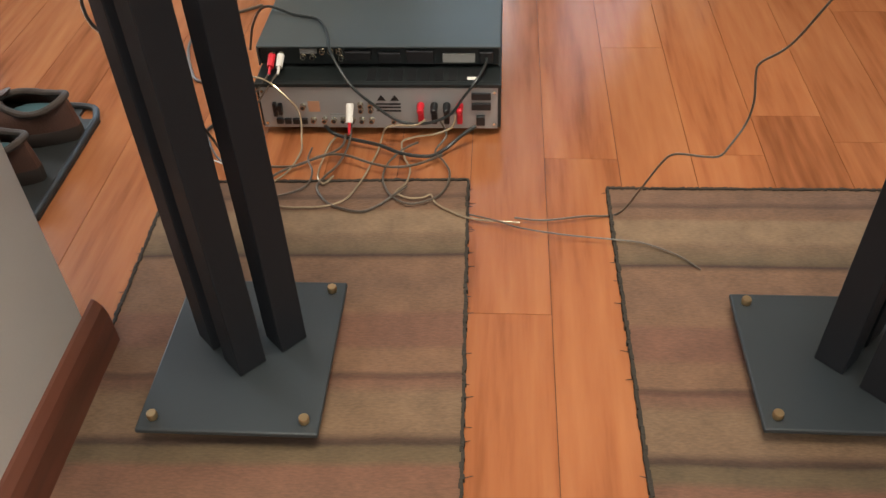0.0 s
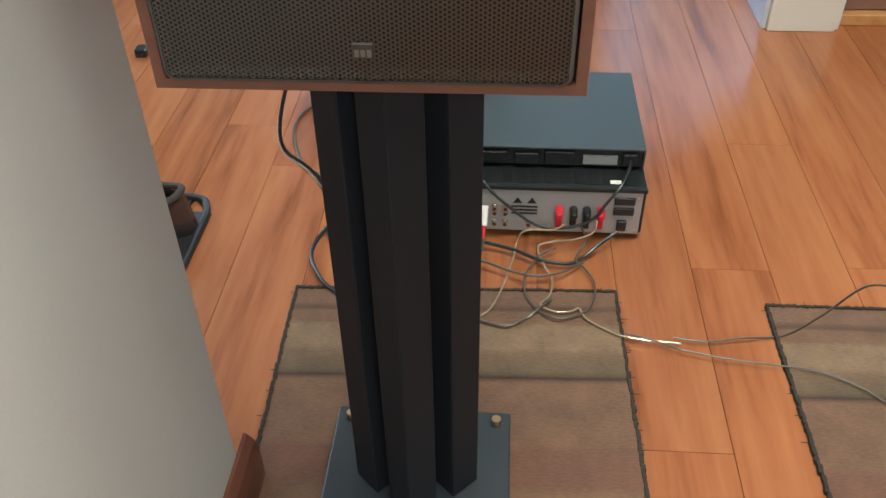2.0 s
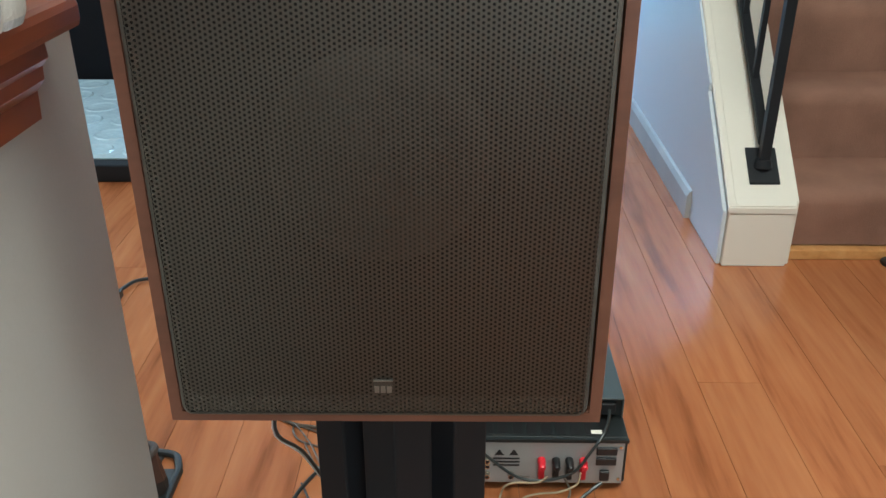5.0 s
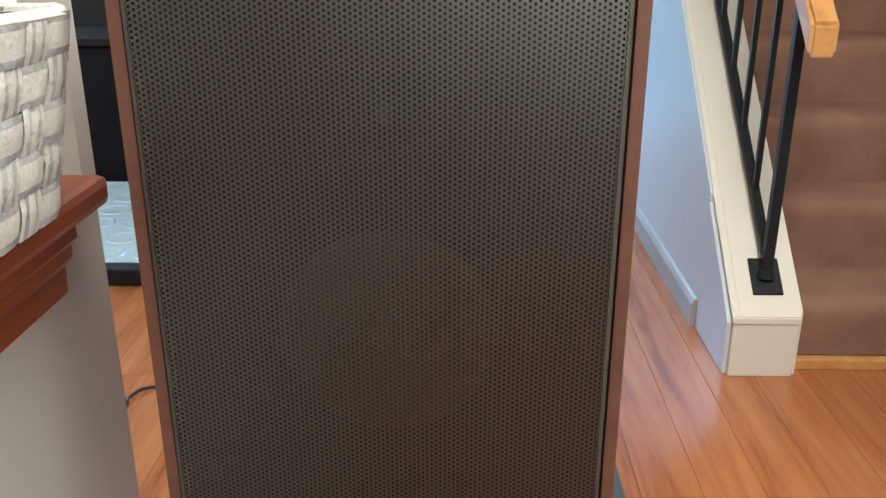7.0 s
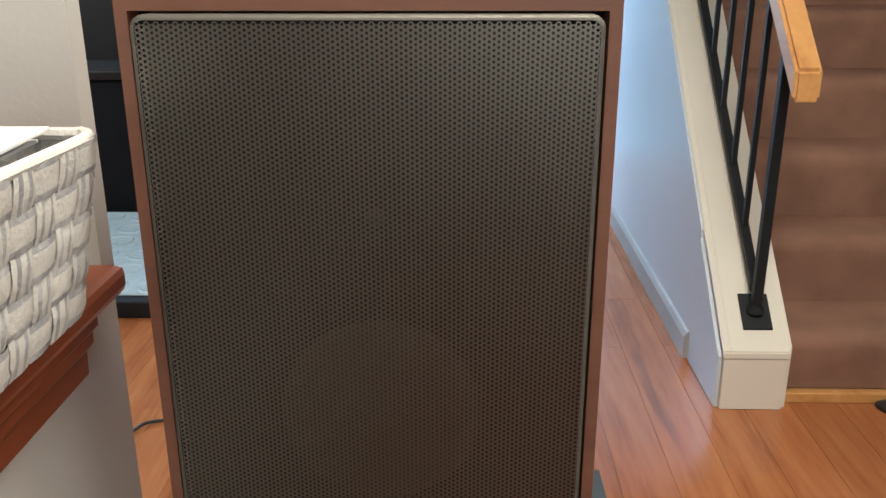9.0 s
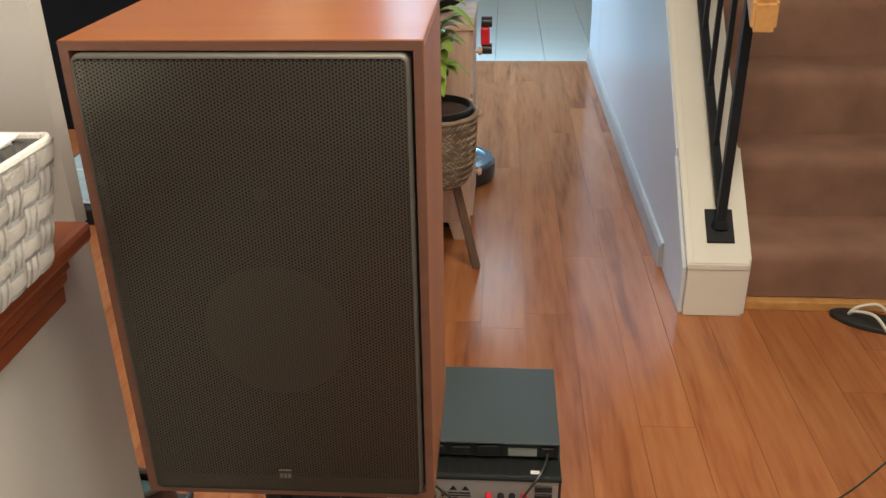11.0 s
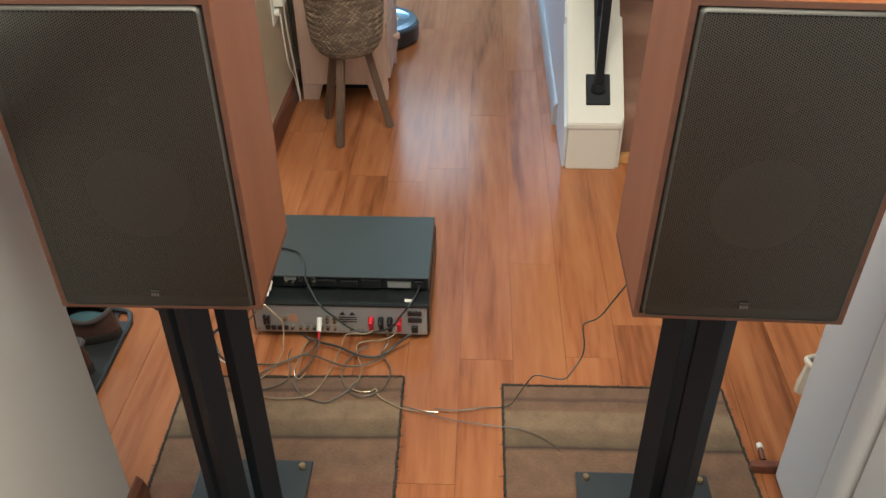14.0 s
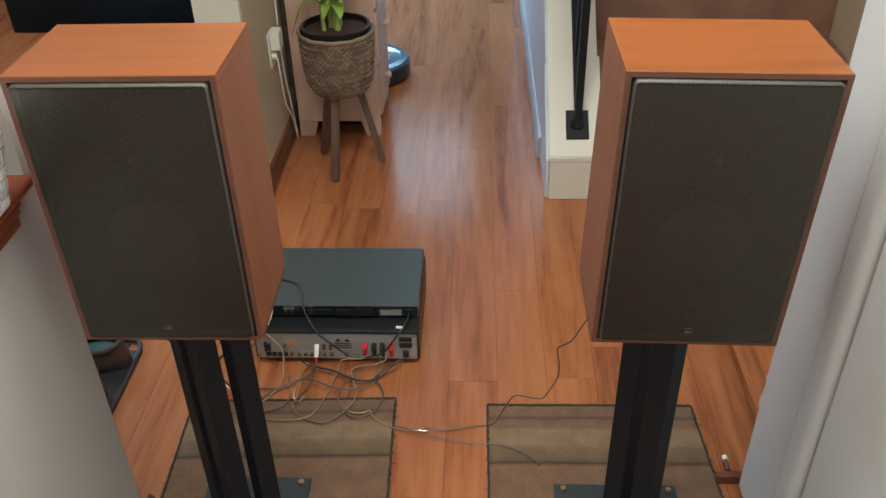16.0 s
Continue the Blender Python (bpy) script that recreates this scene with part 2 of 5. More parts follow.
M_BASKETGREY = plain("grey_woven_strip", (0.42, 0.42, 0.43), 0.85, vary=0.75, scale=300, bump=0.4, fine=350)
M_BASKETWHITE = plain("white_woven_strip", (0.64, 0.62, 0.58), 0.85, vary=0.20, scale=200, bump=0.4, fine=350)
M_PAPER = plain("paper", (0.86, 0.86, 0.86), 0.8, vary=0.02)
M_RATTAN = plain("woven_seagrass", (0.25, 0.18, 0.12), 0.7, vary=0.5, scale=160, bump=0.6, fine=300)
M_RATTAN2 = plain("dark_woven_seagrass", (0.15, 0.103, 0.07), 0.7, vary=0.4, scale=160, bump=0.6, fine=300)
M_SOIL = plain("potting_soil", (0.05, 0.025, 0.018), 0.95, vary=0.4, bump=1.0, fine=150)
M_LEAF = plain("bamboo_leaf", (0.22, 0.33, 0.05), 0.4, vary=0.35, scale=80)
M_STALK = plain("bamboo_stalk", (0.38, 0.42, 0.12), 0.4, vary=0.3, scale=120)
M_ROBOT = plain("robot_top", (0.16, 0.24, 0.32), 0.15, 0.5)
M_GLASS = plain("pale_embossed_top", (0.42, 0.52, 0.55), 0.2, vary=0.2, scale=60, bump=0.4, fine=60)
# also colours the block that stands for shade under the hall cabinet
M_DARK = plain("dark_cloth_and_shade", (0.006, 0.0075, 0.011), 0.65, vary=0.4, scale=30, spec=0.2)

# ---- mesh helpers ----


def box(bm, x0, x1, y0, y1, z0, z1, bevel=0.0):
    r = bmesh.ops.create_cube(bm, size=1.0, matrix=Matrix.Translation(((x0 + x1) / 2, (y0 + y1) / 2, (z0 + z1) / 2)) @ Matrix.Diagonal((x1 - x0, y1 - y0, z1 - z0, 1)))
    if bevel:
        edges = {e for v in r["verts"] for e in v.link_edges}
        bmesh.ops.bevel(bm, geom=list(edges), offset=bevel, segments=2, profile=0.5, affect="EDGES")
    return bm


def boxes(*specs, bevel=0.0):
    bm = bmesh.new()
    for s in specs:
        box(bm, *s, bevel=bevel)
    return bm


def tube(bm, a, b, r0, r1=None, seg=16, caps=True):
    a, b = Vector(a), Vector(b)
    d = b - a
    m = Matrix.Translation((a + b) / 2) @ d.to_track_quat("Z", "Y").to_matrix().to_4x4()
    bmesh.ops.create_cone(bm, cap_ends=caps, segments=seg, radius1=r0, radius2=r0 if r1 is None else r1, depth=d.length, matrix=m)
    return bm


def lathe(profile, seg=32, close=True):
    """A turned shape from (radius, height) pairs."""
    bm = bmesh.new()
    rings = []
    for r, z in profile:
        rings.append([bm.verts.new((max(r, 1e-4) * math.cos(2 * math.pi * i / seg), max(r, 1e-4) * math.sin(2 * math.pi * i / seg), z)) for i in range(seg)])
    for a, b in zip(rings, rings[1:]):
        for i in range(seg):
            bm.faces.new((a[i], a[(i + 1) % seg], b[(i + 1) % seg], b[i]))
    if close:
        bm.faces.new(rings[0][::-1])
        bm.faces.new(rings[-1])
    return bm


def extrude_profile(points, y0, y1):
    """A moulding: an (x, z) outline pulled along y."""
    bm = bmesh.new()
    a = [bm.verts.new((x, y0, z)) for x, z in points]
    b = [bm.verts.new((x, y1, z)) for x, z in points]
    k = len(points)
    for i in range(k):
        bm.faces.new((a[i], a[(i + 1) % k], b[(i + 1) % k], b[i]))
    bm.faces.new(a[::-1])
    bm.faces.new(b)
    bmesh.ops.recalc_face_normals(bm, faces=bm.faces)
    return bm


def mesh_of(name, bm, material, smooth=False):
    me = bpy.data.meshes.new(name)
    bm.to_mesh(me)
    bm.free()
    me.materials.append(material)
    if smooth:
        for p in me.polygons:
            p.use_smooth = True
        me.set_sharp_from_angle(angle=radians(38))
    return me


def part(name, bm, material, parent, label="", smooth=False, at=None):
    ob = new(name, mesh_of(name, bm, material, smooth))
    ob.parent = parent
    if at is not None:
        ob.location = at
    return tagged(ob, label)


def thing(name, label, category, at=(0, 0, 0), turn=0.0, group="", kind=""):
    ob = new(name)
    ob.empty_display_size = 0.05
    ob.matrix_basis = pose(*at, 0, 0, turn)
    return tagged(ob, label, category, group, kind)


def single(name, bm, material, label, category, group="", kind="", smooth=False, at=None):
    ob = new(name, mesh_of(name, bm, material, smooth))
    if at is not None:
        ob.location = at
    return tagged(ob, label, category, group, kind)


def cable_mesh(name, pts, r, material):
    """A smooth cable through a few points."""
    p = [Vector(q) for q in pts]
    p = [p[0]] + p + [p[-1]]
    line = []
    for i in range(1, len(p) - 2):
        for s in range(6):
            t = s / 6
            a, b, c, d = p[i - 1:i + 3]
            line.append(0.5 * ((2 * b) + (c - a) * t + (2 * a - 5 * b + 4 * c - d) * t * t + (3 * b - a - 3 * c + d) * t ** 3))
    line.append(p[-2])
    bm = bmesh.new()
    rings, seg = [], 8
    for i, v in enumerate(line):
        way = (line[min(i + 1, len(line) - 1)] - line[max(i - 1, 0)]).normalized()
        q = way.to_track_quat("Z", "Y")
        rings.append([bm.verts.new(v + q @ Vector((r * math.cos(2 * math.pi * k / seg), r * math.sin(2 * math.pi * k / seg), 0))) for k in range(seg)])
    for a, b in zip(rings, rings[1:]):
        for k in range(seg):
            bm.faces.new((a[k], a[(k + 1) % seg], b[(k + 1) % seg], b[k]))
    bm.faces.new(rings[0][::-1])
    bm.faces.new(rings[-1])
    return bm


# ---- structure ----
tagged(single("ground", boxes((-3.4, 1.75, -1.5, 5.538, -0.08, -0.004)), M_JOINT, "dark underlay below the laminate planks", "floor"), kind="structure")
tagged(single("ground_kitchen", boxes((-3.4, 1.75, 5.538, 8.45, -0.08, -0.012)), M_LABELGREY, "grey grout bed under kitchen tiles", "floor"), kind="structure")
single("ceiling", boxes((-3.4, 1.75, -1.5, 8.45, 2.48, 2.6)), M_CEIL, "plain white ceiling", "ceiling", kind="structure")
single("wall_west", boxes((-3.5, -3.4, -1.5, 8.45, 0, 2.5)), M_WALL, "plain painted wall of the living room", "wall", kind="structure")
single("wall_east", boxes((1.75, 1.85, -1.5, 8.45, 0, 2.5)), M_WALL, "plain painted wall beside the stairs", "wall", kind="structure")
single("wall_south", boxes((-3.4, 1.75, -1.6, -1.5, 0, 2.5)), M_WALL, "plain painted wall behind the walk", "wall", kind="structure")
single("wall_north", boxes((-3.4, 1.75, 8.45, 8.55, 0, 2.5)), M_WALL, "pale kitchen end wall", "wall", kind="structure")
single("wall_living_north", boxes((-3.4, -0.80, 5.4, 5.5, 0, 2.5)), M_WALL, "plain painted living room wall", "wall", kind="structure")

# half wall with the wooden ledge, and the post that ends it
WX, WY = -0.624, 1.175
single("wall_half", boxes((-0.85, WX, -1.5, WY, 0, 0.895), bevel=0.006), M_WALL, "low white-painted half wall under the wooden ledge", "wall", kind="structure")
single("wall_post", boxes((-0.85, WX, WY - 0.022, WY, 0.895, 2.48)), M_WALL, "end of the painted wall above the ledge", "wall", kind="structure")
single("baseboard", extrude_profile([(WX, 0), (WX + 0.016, 0), (WX + 0.016, 0.058), (WX + 0.012, 0.075), (WX + 0.004, 0.086), (WX, 0.088)], -1.49, WY + 0.03), M_TRIM,
       "reddish brown wooden baseboard along the half wall", "baseboard", kind="structure")
ledge = thing("ledge", "reddish brown wooden ledge with a moulded apron on the half wall", "ledge", (0, 0, 0), kind="structure")
part("board", boxes((-0.87, WX + 0.031, -1.49, 1.125, 0.898, 0.918), bevel=0.006), M_LEDGE, ledge)
part("moulding", extrude_profile([(WX, 0.8975), (WX + 0.024, 0.8975), (WX + 0.0245, 0.889), (WX + 0.020, 0.884), (WX + 0.0195, 0.876), (WX + 0.014, 0.869), (WX + 0.013, 0.852), (WX, 0.852)], -1.49, 1.082), M_LEDGE, ledge)

# partition with the socket, beige on the hall side
single("wall_partition", boxes((-0.80, -0.655, 2.585, 3.99, 0, 2.48)), M_BEIGE, "beige partition wall along the hall", "wall", kind="structure")
# the end face is whitened to show window light falling on it
single("wall_partition_end", boxes((-0.80, -0.657, 2.570, 2.583, 0, 2.48)), M_WHITE, "end of the partition, coloured white for the window light on it", "wall", kind="structure")
single("baseboard_partition", extrude_profile([(-0.655, 0), (-0.640, 0), (-0.640, 0.06), (-0.646, 0.08), (-0.655, 0.085)], 2.585, 3.99), M_TRIM,
       "reddish brown wooden baseboard of the partition", "baseboard", kind="structure")

# wall end on the other side: painted casing in steps
RX, RY = 0.661, 1.325
single("wall_right", boxes((RX + 0.0365, 0.80, -1.5, RY - 0.006, 0, 2.48)), M_CASING, "white painted wall end at the entry", "wall", kind="structure")
single("trim_casing", boxes((RX, RX + 0.036, 1.151, RY, 0, 2.479), bevel=0.009), M_CASING, "flat white door casing", "trim", kind="structure")
bm = boxes((RX - 0.012, RX + 0.036, 1.077, 1.149, 0, 2.478))
bmesh.ops.bevel(bm, geom=[e for e in bm.edges if abs(e.verts[0].co.z - e.verts[1].co.z) > 1], offset=0.020, segments=5, profile=0.5, affect="EDGES")
single("trim_casing_bead", bm, M_CASING, "rounded white bead of the door casing", "trim", kind="structure", smooth=True)
single("trim_jamb", boxes((RX + 0.002, RX + 0.036, -1.49, 1.067, 0, 2.477), bevel=0.006), M_CASING, "flat white door jamb board", "trim", kind="structure")
single("baseboard_right", boxes((RX - 0.048, 0.80, RY + 0.002, RY + 0.020, 0, 0.024), bevel=0.004), M_TRIM, "low wooden floor moulding at the wall end", "baseboard", kind="structure")

# stair wall along the hall
SX0, SX1, SY, PITCH = 0.316, 0.477, 2.55, 0.88


def cap_z(y):
    return 0.166 + (y - SY) * PITCH


def sloped(x0, x1, y0, y1, low, high, bevel=0.0):
    """A block whose underside and top follow the stair's pitch: low and high are heights over the cap line."""
    bm = bmesh.new()
    v = [bm.verts.new((x, y, cap_z(y) + h)) for x in (x0, x1) for y, h in ((y0, low), (y1, low), (y1, high), (y0, high))]
    for f in ((0, 1, 2, 3), (7, 6, 5, 4), (0, 4, 5, 1), (1, 5, 6, 2), (2, 6, 7, 3), (3, 7, 4, 0)):
        bm.faces.new([v[i] for i in f])
    bmesh.ops.recalc_face_normals(bm, faces=bm.faces)
    if bevel:
        bmesh.ops.bevel(bm, geom=list(bm.edges), offset=bevel, segments=2, affect="EDGES")
    return bm


def stringer(x0, x1, y0, y1, drop, bevel=0.0):
    """A wall whose top follows the pitch, drop below the cap line, and whose foot stands on the floor."""
    bm = bmesh.new()
    top = cap_z(y1) - drop
    out = [(y0, 0.0), (y1, 0.0), (y1, top), (y0, cap_z(y0) - drop)]
    a = [bm.verts.new((x0, y, z)) for y, z in out]
    b = [bm.verts.new((x1, y, z)) for y, z in out]
    for i in range(4):
        bm.faces.new((a[i], a[(i + 1) % 4], b[(i + 1) % 4], b[i]))
    bm.faces.new(a[::-1])
    bm.faces.new(b)
    bmesh.ops.recalc_face_normals(bm, faces=bm.faces)
    if bevel:
        bmesh.ops.bevel(bm, geom=list(bm.edges), offset=bevel, segments=2, affect="EDGES")
    return bm


single("wall_hall", stringer(0.306, 0.42, 2.83, 5.05, 0.012), M_HALL, "pale painted wall of the stairs along the hall", "wall", kind="structure")
single("wall_hall_far", boxes((0.306, 0.42, 5.055, 5.538, 0, 2.48)), M_HALL, "pale painted wall at the end of the hall", "wall", kind="structure")
single("wall_hall_over", boxes((0.306, 0.42, 4.9, 5.05, 2.2, 2.48)), M_HALL, "pale painted wall over the stairs", "wall", kind="structure")
newel = thing("stair_wall_end", "white painted boxed end of the stair wall", "stair wall", (0, 0, 0), kind="structure")
part("front_board", stringer(SX0, SX1, SY, 2.82, 0.02, 0.002), M_WHITE, newel)
# the west board takes the bluish hall colour for the cool light there
part("side_board", stringer(SX0 - 0.012, SX0 - 0.001, SY + 0.012, 2.828, 0.03, 0.002), M_HALL, newel, "side board, coloured blue-white for the cool light on it")
part("side_board", stringer(SX1 + 0.001, SX1 + 0.012, SY + 0.012, 2.828, 0.004, 0.002), M_WHITE, newel)
part("cap", sloped(SX0 - 0.004, SX1 + 0.004, SY - 0.003, 5.0, -0.018, 0.002, 0.003), M_WHITE, newel, "white sloping cap board")
part("cap_bead", sloped(SX0 + 0.012, SX0 + 0.020, SY + 0.0, 5.0, 0.0022, 0.006, 0.0015), M_WHITE, newel)
single("baseboard_hall", extrude_profile([(0.306, 0), (0.292, 0), (0.292, 0.065), (0.299, 0.08), (0.306, 0.085)], 2.85, 5.538), M_HALLBASE,
       "pale painted baseboard of the hall", "baseboard", kind="structure")

# stairs in brown carpet, waterfall style
RISE, RUN, ST0 = 0.19, 0.216, 2.60


def stair_run():
    bm = bmesh.new()
    line = []
    for i in range(10):
        y, z = ST0 + i * RUN, i * RISE
        for dy, dz in ((0.014, 0.0), (0.016, 0.05), (0.015, 0.10), (0.014, 0.145), (0.020, 0.170), (0.036, 0.184), (0.07, 0.190), (0.14, 0.190), (0.19, 0.195)):
            line.append((y + dy, z + dz + (0.032 if i == 0 and dz == 0 else 0)))
    cols = 14
    rows = []
    for y, z in line:
        row = []
        for c in range(cols + 1):
            x = SX1 + 0.013 + (1.337 - SX1 - 0.013) * c / cols
            w = noise.noise(Vector((x * 3, y * 4, z * 4))) * 0.008
            row.append(bm.verts.new((x, y + w, z + w * 0.6)))
        rows.append(row)
    for a, b in zip(rows, rows[1:]):
        for c in range(cols):
            bm.faces.new((a[c], a[c + 1], b[c + 1], b[c]))
    bmesh.ops.recalc_face_normals(bm, faces=bm.faces)
    return bm


stairs = thing("stairs", "carpeted staircase with worn brown carpet over rounded steps", "stairs", (0, 0, 0), kind="structure")
part("carpet", stair_run(), M_CARPET, stairs, "worn brown carpet", smooth=True)
part("wood_strip", boxes((SX1 + 0.013, 1.337, ST0 - 0.012, ST0 + 0.03, 0, 0.028), bevel=0.003), M_OAK, stairs, "light wooden strip at the foot")

single("wall_stair_side", boxes((1.34, 1.44, 2.45, 8.44, 0, 2.479)), M_BEIGE, "beige wall along the open side of the stairs", "wall", kind="structure")

# railing
rail = thing("stair_railing", "black metal stair railing with a light wooden handrail", "railing", (0, 0, 0))
RXC = 0.407
foot_y = 2.63
base = sloped(RXC - 0.038, RXC + 0.038, foot_y - 0.038, foot_y + 0.038, 0.0035, 0.009, 0.001)
part("base_plate", base, M_BLACK, rail)
part("collar", tube(bmesh.new(), (RXC, foot_y, cap_z(foot_y) + 0.006), (RXC, foot_y + 0.0, cap_z(foot_y) + 0.026), 0.024, 0.018), M_BLACK, rail, smooth=True)
part("end_post", boxes((RXC - 0.0125, RXC + 0.0125, foot_y - 0.0125, foot_y + 0.0125, cap_z(foot_y) + 0.008, cap_z(foot_y) + 0.70), bevel=0.002), M_BLACK, rail)
part("lower_bar", sloped(RXC - 0.0125, RXC + 0.0125, foot_y + 0.02, 4.9, 0.035, 0.06, 0.002), M_BLACK, rail)
for i in range(14):
    y = 2.785 + 0.152 * i
    part("baluster", boxes((RXC - 0.007, RXC + 0.007, y - 0.007, y + 0.007, cap_z(y) + 0.05, cap_z(y) + 0.70)), M_BLACK, rail)
part("upper_bar", sloped(RXC - 0.0125, RXC + 0.0125, foot_y - 0.012, 4.9, 0.687, 0.711, 0.002), M_BLACK, rail)
part("handrail", sloped(RXC - 0.036, RXC + 0.024, 2.468, 4.9, 0.712, 0.788, 0.008), M_OAK, rail, "light oak handrail")

# kitchen far end
cab = thing("kitchen_appliance", "white kitchen appliance with a dark kick strip", "appliance", (0.13, 7.76, -0.008))
part("body", boxes((-0.36, 0.36, 0.0, 0.6, 0.02, 0.9), bevel=0.008), M_WHITE, cab)
part("kick_strip", boxes((-0.36, 0.36, -0.004, 0.0, 0.0, 0.019), (-0.34, 0.34, 0.01, 0.5, 0, 0.0195)), M_PLASTIC, cab)
part("drawer_front", boxes((-0.35, 0.35, -0.016, -0.001, 0.035, 0.22), bevel=0.004), M_WHITE, cab)

# ---- rugs ----


def rug(at, turn, w, d, flare, label):
    ob = thing("rug", label, "rug", at, turn, "striped entry rugs")
    bm = bmesh.new()
    nx, ny = 24, 60
    g = []
    for j in range(ny + 1):
        row = []
        for i in range(nx + 1):
            y = -d * j / ny
            x = (w - flare * y) * i / nx
            z = 0.006 + 0.0012 * noise.noise(Vector((x * 9 + at[0], y * 14, 0.3)))
            row.append(bm.verts.new((x, y, z)))
        g.append(row)
    for j in range(ny):
        for i in range(nx):
            bm.faces.new((g[j][i], g[j + 1][i], g[j + 1][i + 1], g[j][i + 1]))
    edge = [g[0][i] for i in range(nx + 1)] + [g[j][nx] for j in range(1, ny + 1)] + [g[ny][i] for i in range(nx - 1, -1, -1)] + [g[j][0] for j in range(ny - 1, 0, -1)]
    low = [bm.verts.new((v.co.x, v.co.y, 0.0)) for v in edge]
    k = len(edge)
    for i in range(k):
        bm.faces.new((edge[i], edge[(i + 1) % k], low[(i + 1) % k], low[i]))
    bmesh.ops.recalc_face_normals(bm, faces=bm.faces)
    part("weave", bm, M_RUG, ob)
    rnd = random.Random(5)
    bm = bmesh.new()
    for (ax, ay), (bx, by), count in (((0, 0), (w, 0), 110), ((w, 0), (w + flare * d, -d), 260), ((0, 0), (0, -d), 260)):
        for i in range(count):
            t = (i + 0.5) / count
            x, y = ax + (bx - ax) * t, ay + (by - ay) * t
            s = 0.0016 + rnd.random() * 0.0014
            n = Vector((0, 1, 0)) if ay == by else Vector((1 if ax > 0 else -1, 0, 0))
            c = Vector((x, y, 0.004)) + n * (rnd.random() * 0.002 - 0.0015)
            along = (w if ay == by else d) / count * 0.62
            hx, hy = (along, s) if ay == by else (s, along)
            box(bm, c.x - hx, c.x + hx, c.y - hy, c.y + hy, 0.0005, 0.0078 + rnd.random() * 0.0012)
            if rnd.random() < 0.12:
                e = c + n * (0.006 + rnd.random() * 0.008)
                tube(bm, c, (e.x, e.y + rnd.uniform(-0.004, 0.004), 0.004), 0.0008, 0.0004, 5)
    part("stitched_edge", bm, M_BIND, ob, "dark whip-stitched edge")
    return ob


rug((-0.640, 1.562, 0), 2.0, 0.511, 1.5, -0.012, "striped brown and tan woven rug with a dark stitched edge")
rug((0.101, 1.560, 0), 0.5, 0.503, 1.5, 0.04, "striped brown and tan woven rug on the laminate floor")

# ---- speaker stands ----


def stand(at, turn, pw, pd, poff, label):
    """Three square tubes set cornerwise on a steel plate with brass spikes; poff: the plate's centre from the tubes' centre."""
    ob = thing("speaker_stand", label, "speaker stand", at, turn, "speaker stands")
    px, py = poff
    part("base_plate", boxes((px - pw / 2, px + pw / 2, py - pd / 2, py + pd / 2, 0.019, 0.027), bevel=0.0025), M_PLATE, ob, "blue-black steel base plate")
    part("top_plate", boxes((-0.075, 0.075, -0.075, 0.085, 0.637, 0.642), bevel=0.001), M_BLACK, ob)
    for ox, oy in ((0, -0.043), (-0.0465, 0), (0.0465, 0)):
        bm = box(bmesh.new(), -0.0202, 0.0202, -0.0202, 0.0202, 0.0272, 0.6368, bevel=0.002)
        bmesh.ops.rotate(bm, verts=bm.verts, cent=(0, 0, 0), matrix=Matrix.Rotation(radians(45), 3, "Z"))
        bmesh.ops.translate(bm, verts=bm.verts, vec=(ox, oy, 0))
        part("tube", bm, M_BLACK, ob)
    for sx in (-1, 1):
        for sy in (-1, 1):
            x, y = px + sx * (pw / 2 - 0.019), py + sy * (pd / 2 - 0.019)
            bm = lathe([(0.0006, 0.0), (0.004, 0.016), (0.004, 0.0195)], 10)
            for v in bm.verts:
                v.co.x, v.co.y = v.co.x + x, v.co.y + y
            spike = part("spike", bm, M_BRASS, ob)
            bm = lathe([(0.0062, 0.0275), (0.0068, 0.029), (0.0068, 0.0355), (0.0058, 0.0372)], 14)
            for v in bm.verts:
                v.co.x, v.co.y = v.co.x + x, v.co.y + y
            part("cap_nut", bm, M_BRASS, spike, "brass spike cap", smooth=True)
    return ob


stand((-0.409, 1.192, 0.0075), 0, 0.23, 0.265, (0.0, -0.025), "black three-tube speaker stand on a blue-black steel plate")
stand((0.404, 1.177, 0.0075), -90, 0.23, 0.265, (0.0, -0.025), "black three-tube speaker stand turned sideways on its plate")

# ---- speakers ----
SW, SD, SH = 0.288, 0.195, 0.453


def grille_sheet(w, h, pitch, hole):
    """Sheet with staggered round holes, in the xz plane, centred on x."""
    verts, faces = [], []
    colw = pitch * math.sqrt(3) / 2
    nx, nz = int(w / colw), int(h / pitch)
    x0 = -(nx - 1) * colw / 2
    R = pitch / math.sqrt(3)
    ring = [(math.cos(k * math.pi / 3), math.sin(k * math.pi / 3)) for k in range(6)]
    for i in range(nx):
        for j in range(nz - i % 2):
            cx, cz = x0 + i * colw, (h - nz * pitch) / 2 + (j + 0.5 + 0.5 * (i % 2)) * pitch
            s = len(verts)
            verts += [(cx + R * a, 0.0, cz + R * b) for a, b in ring]
            verts += [(cx + hole * a, 0.0, cz + hole * b) for a, b in ring]
            faces += [(s + k, s + 6 + k, s + 6 + (k + 1) % 6, s + (k + 1) % 6) for k in range(6)]
    me = bpy.data.meshes.new("grille_sheet")
    me.from_pydata(verts, [], faces)
    me.materials.append(M_GRILLE)
    return me


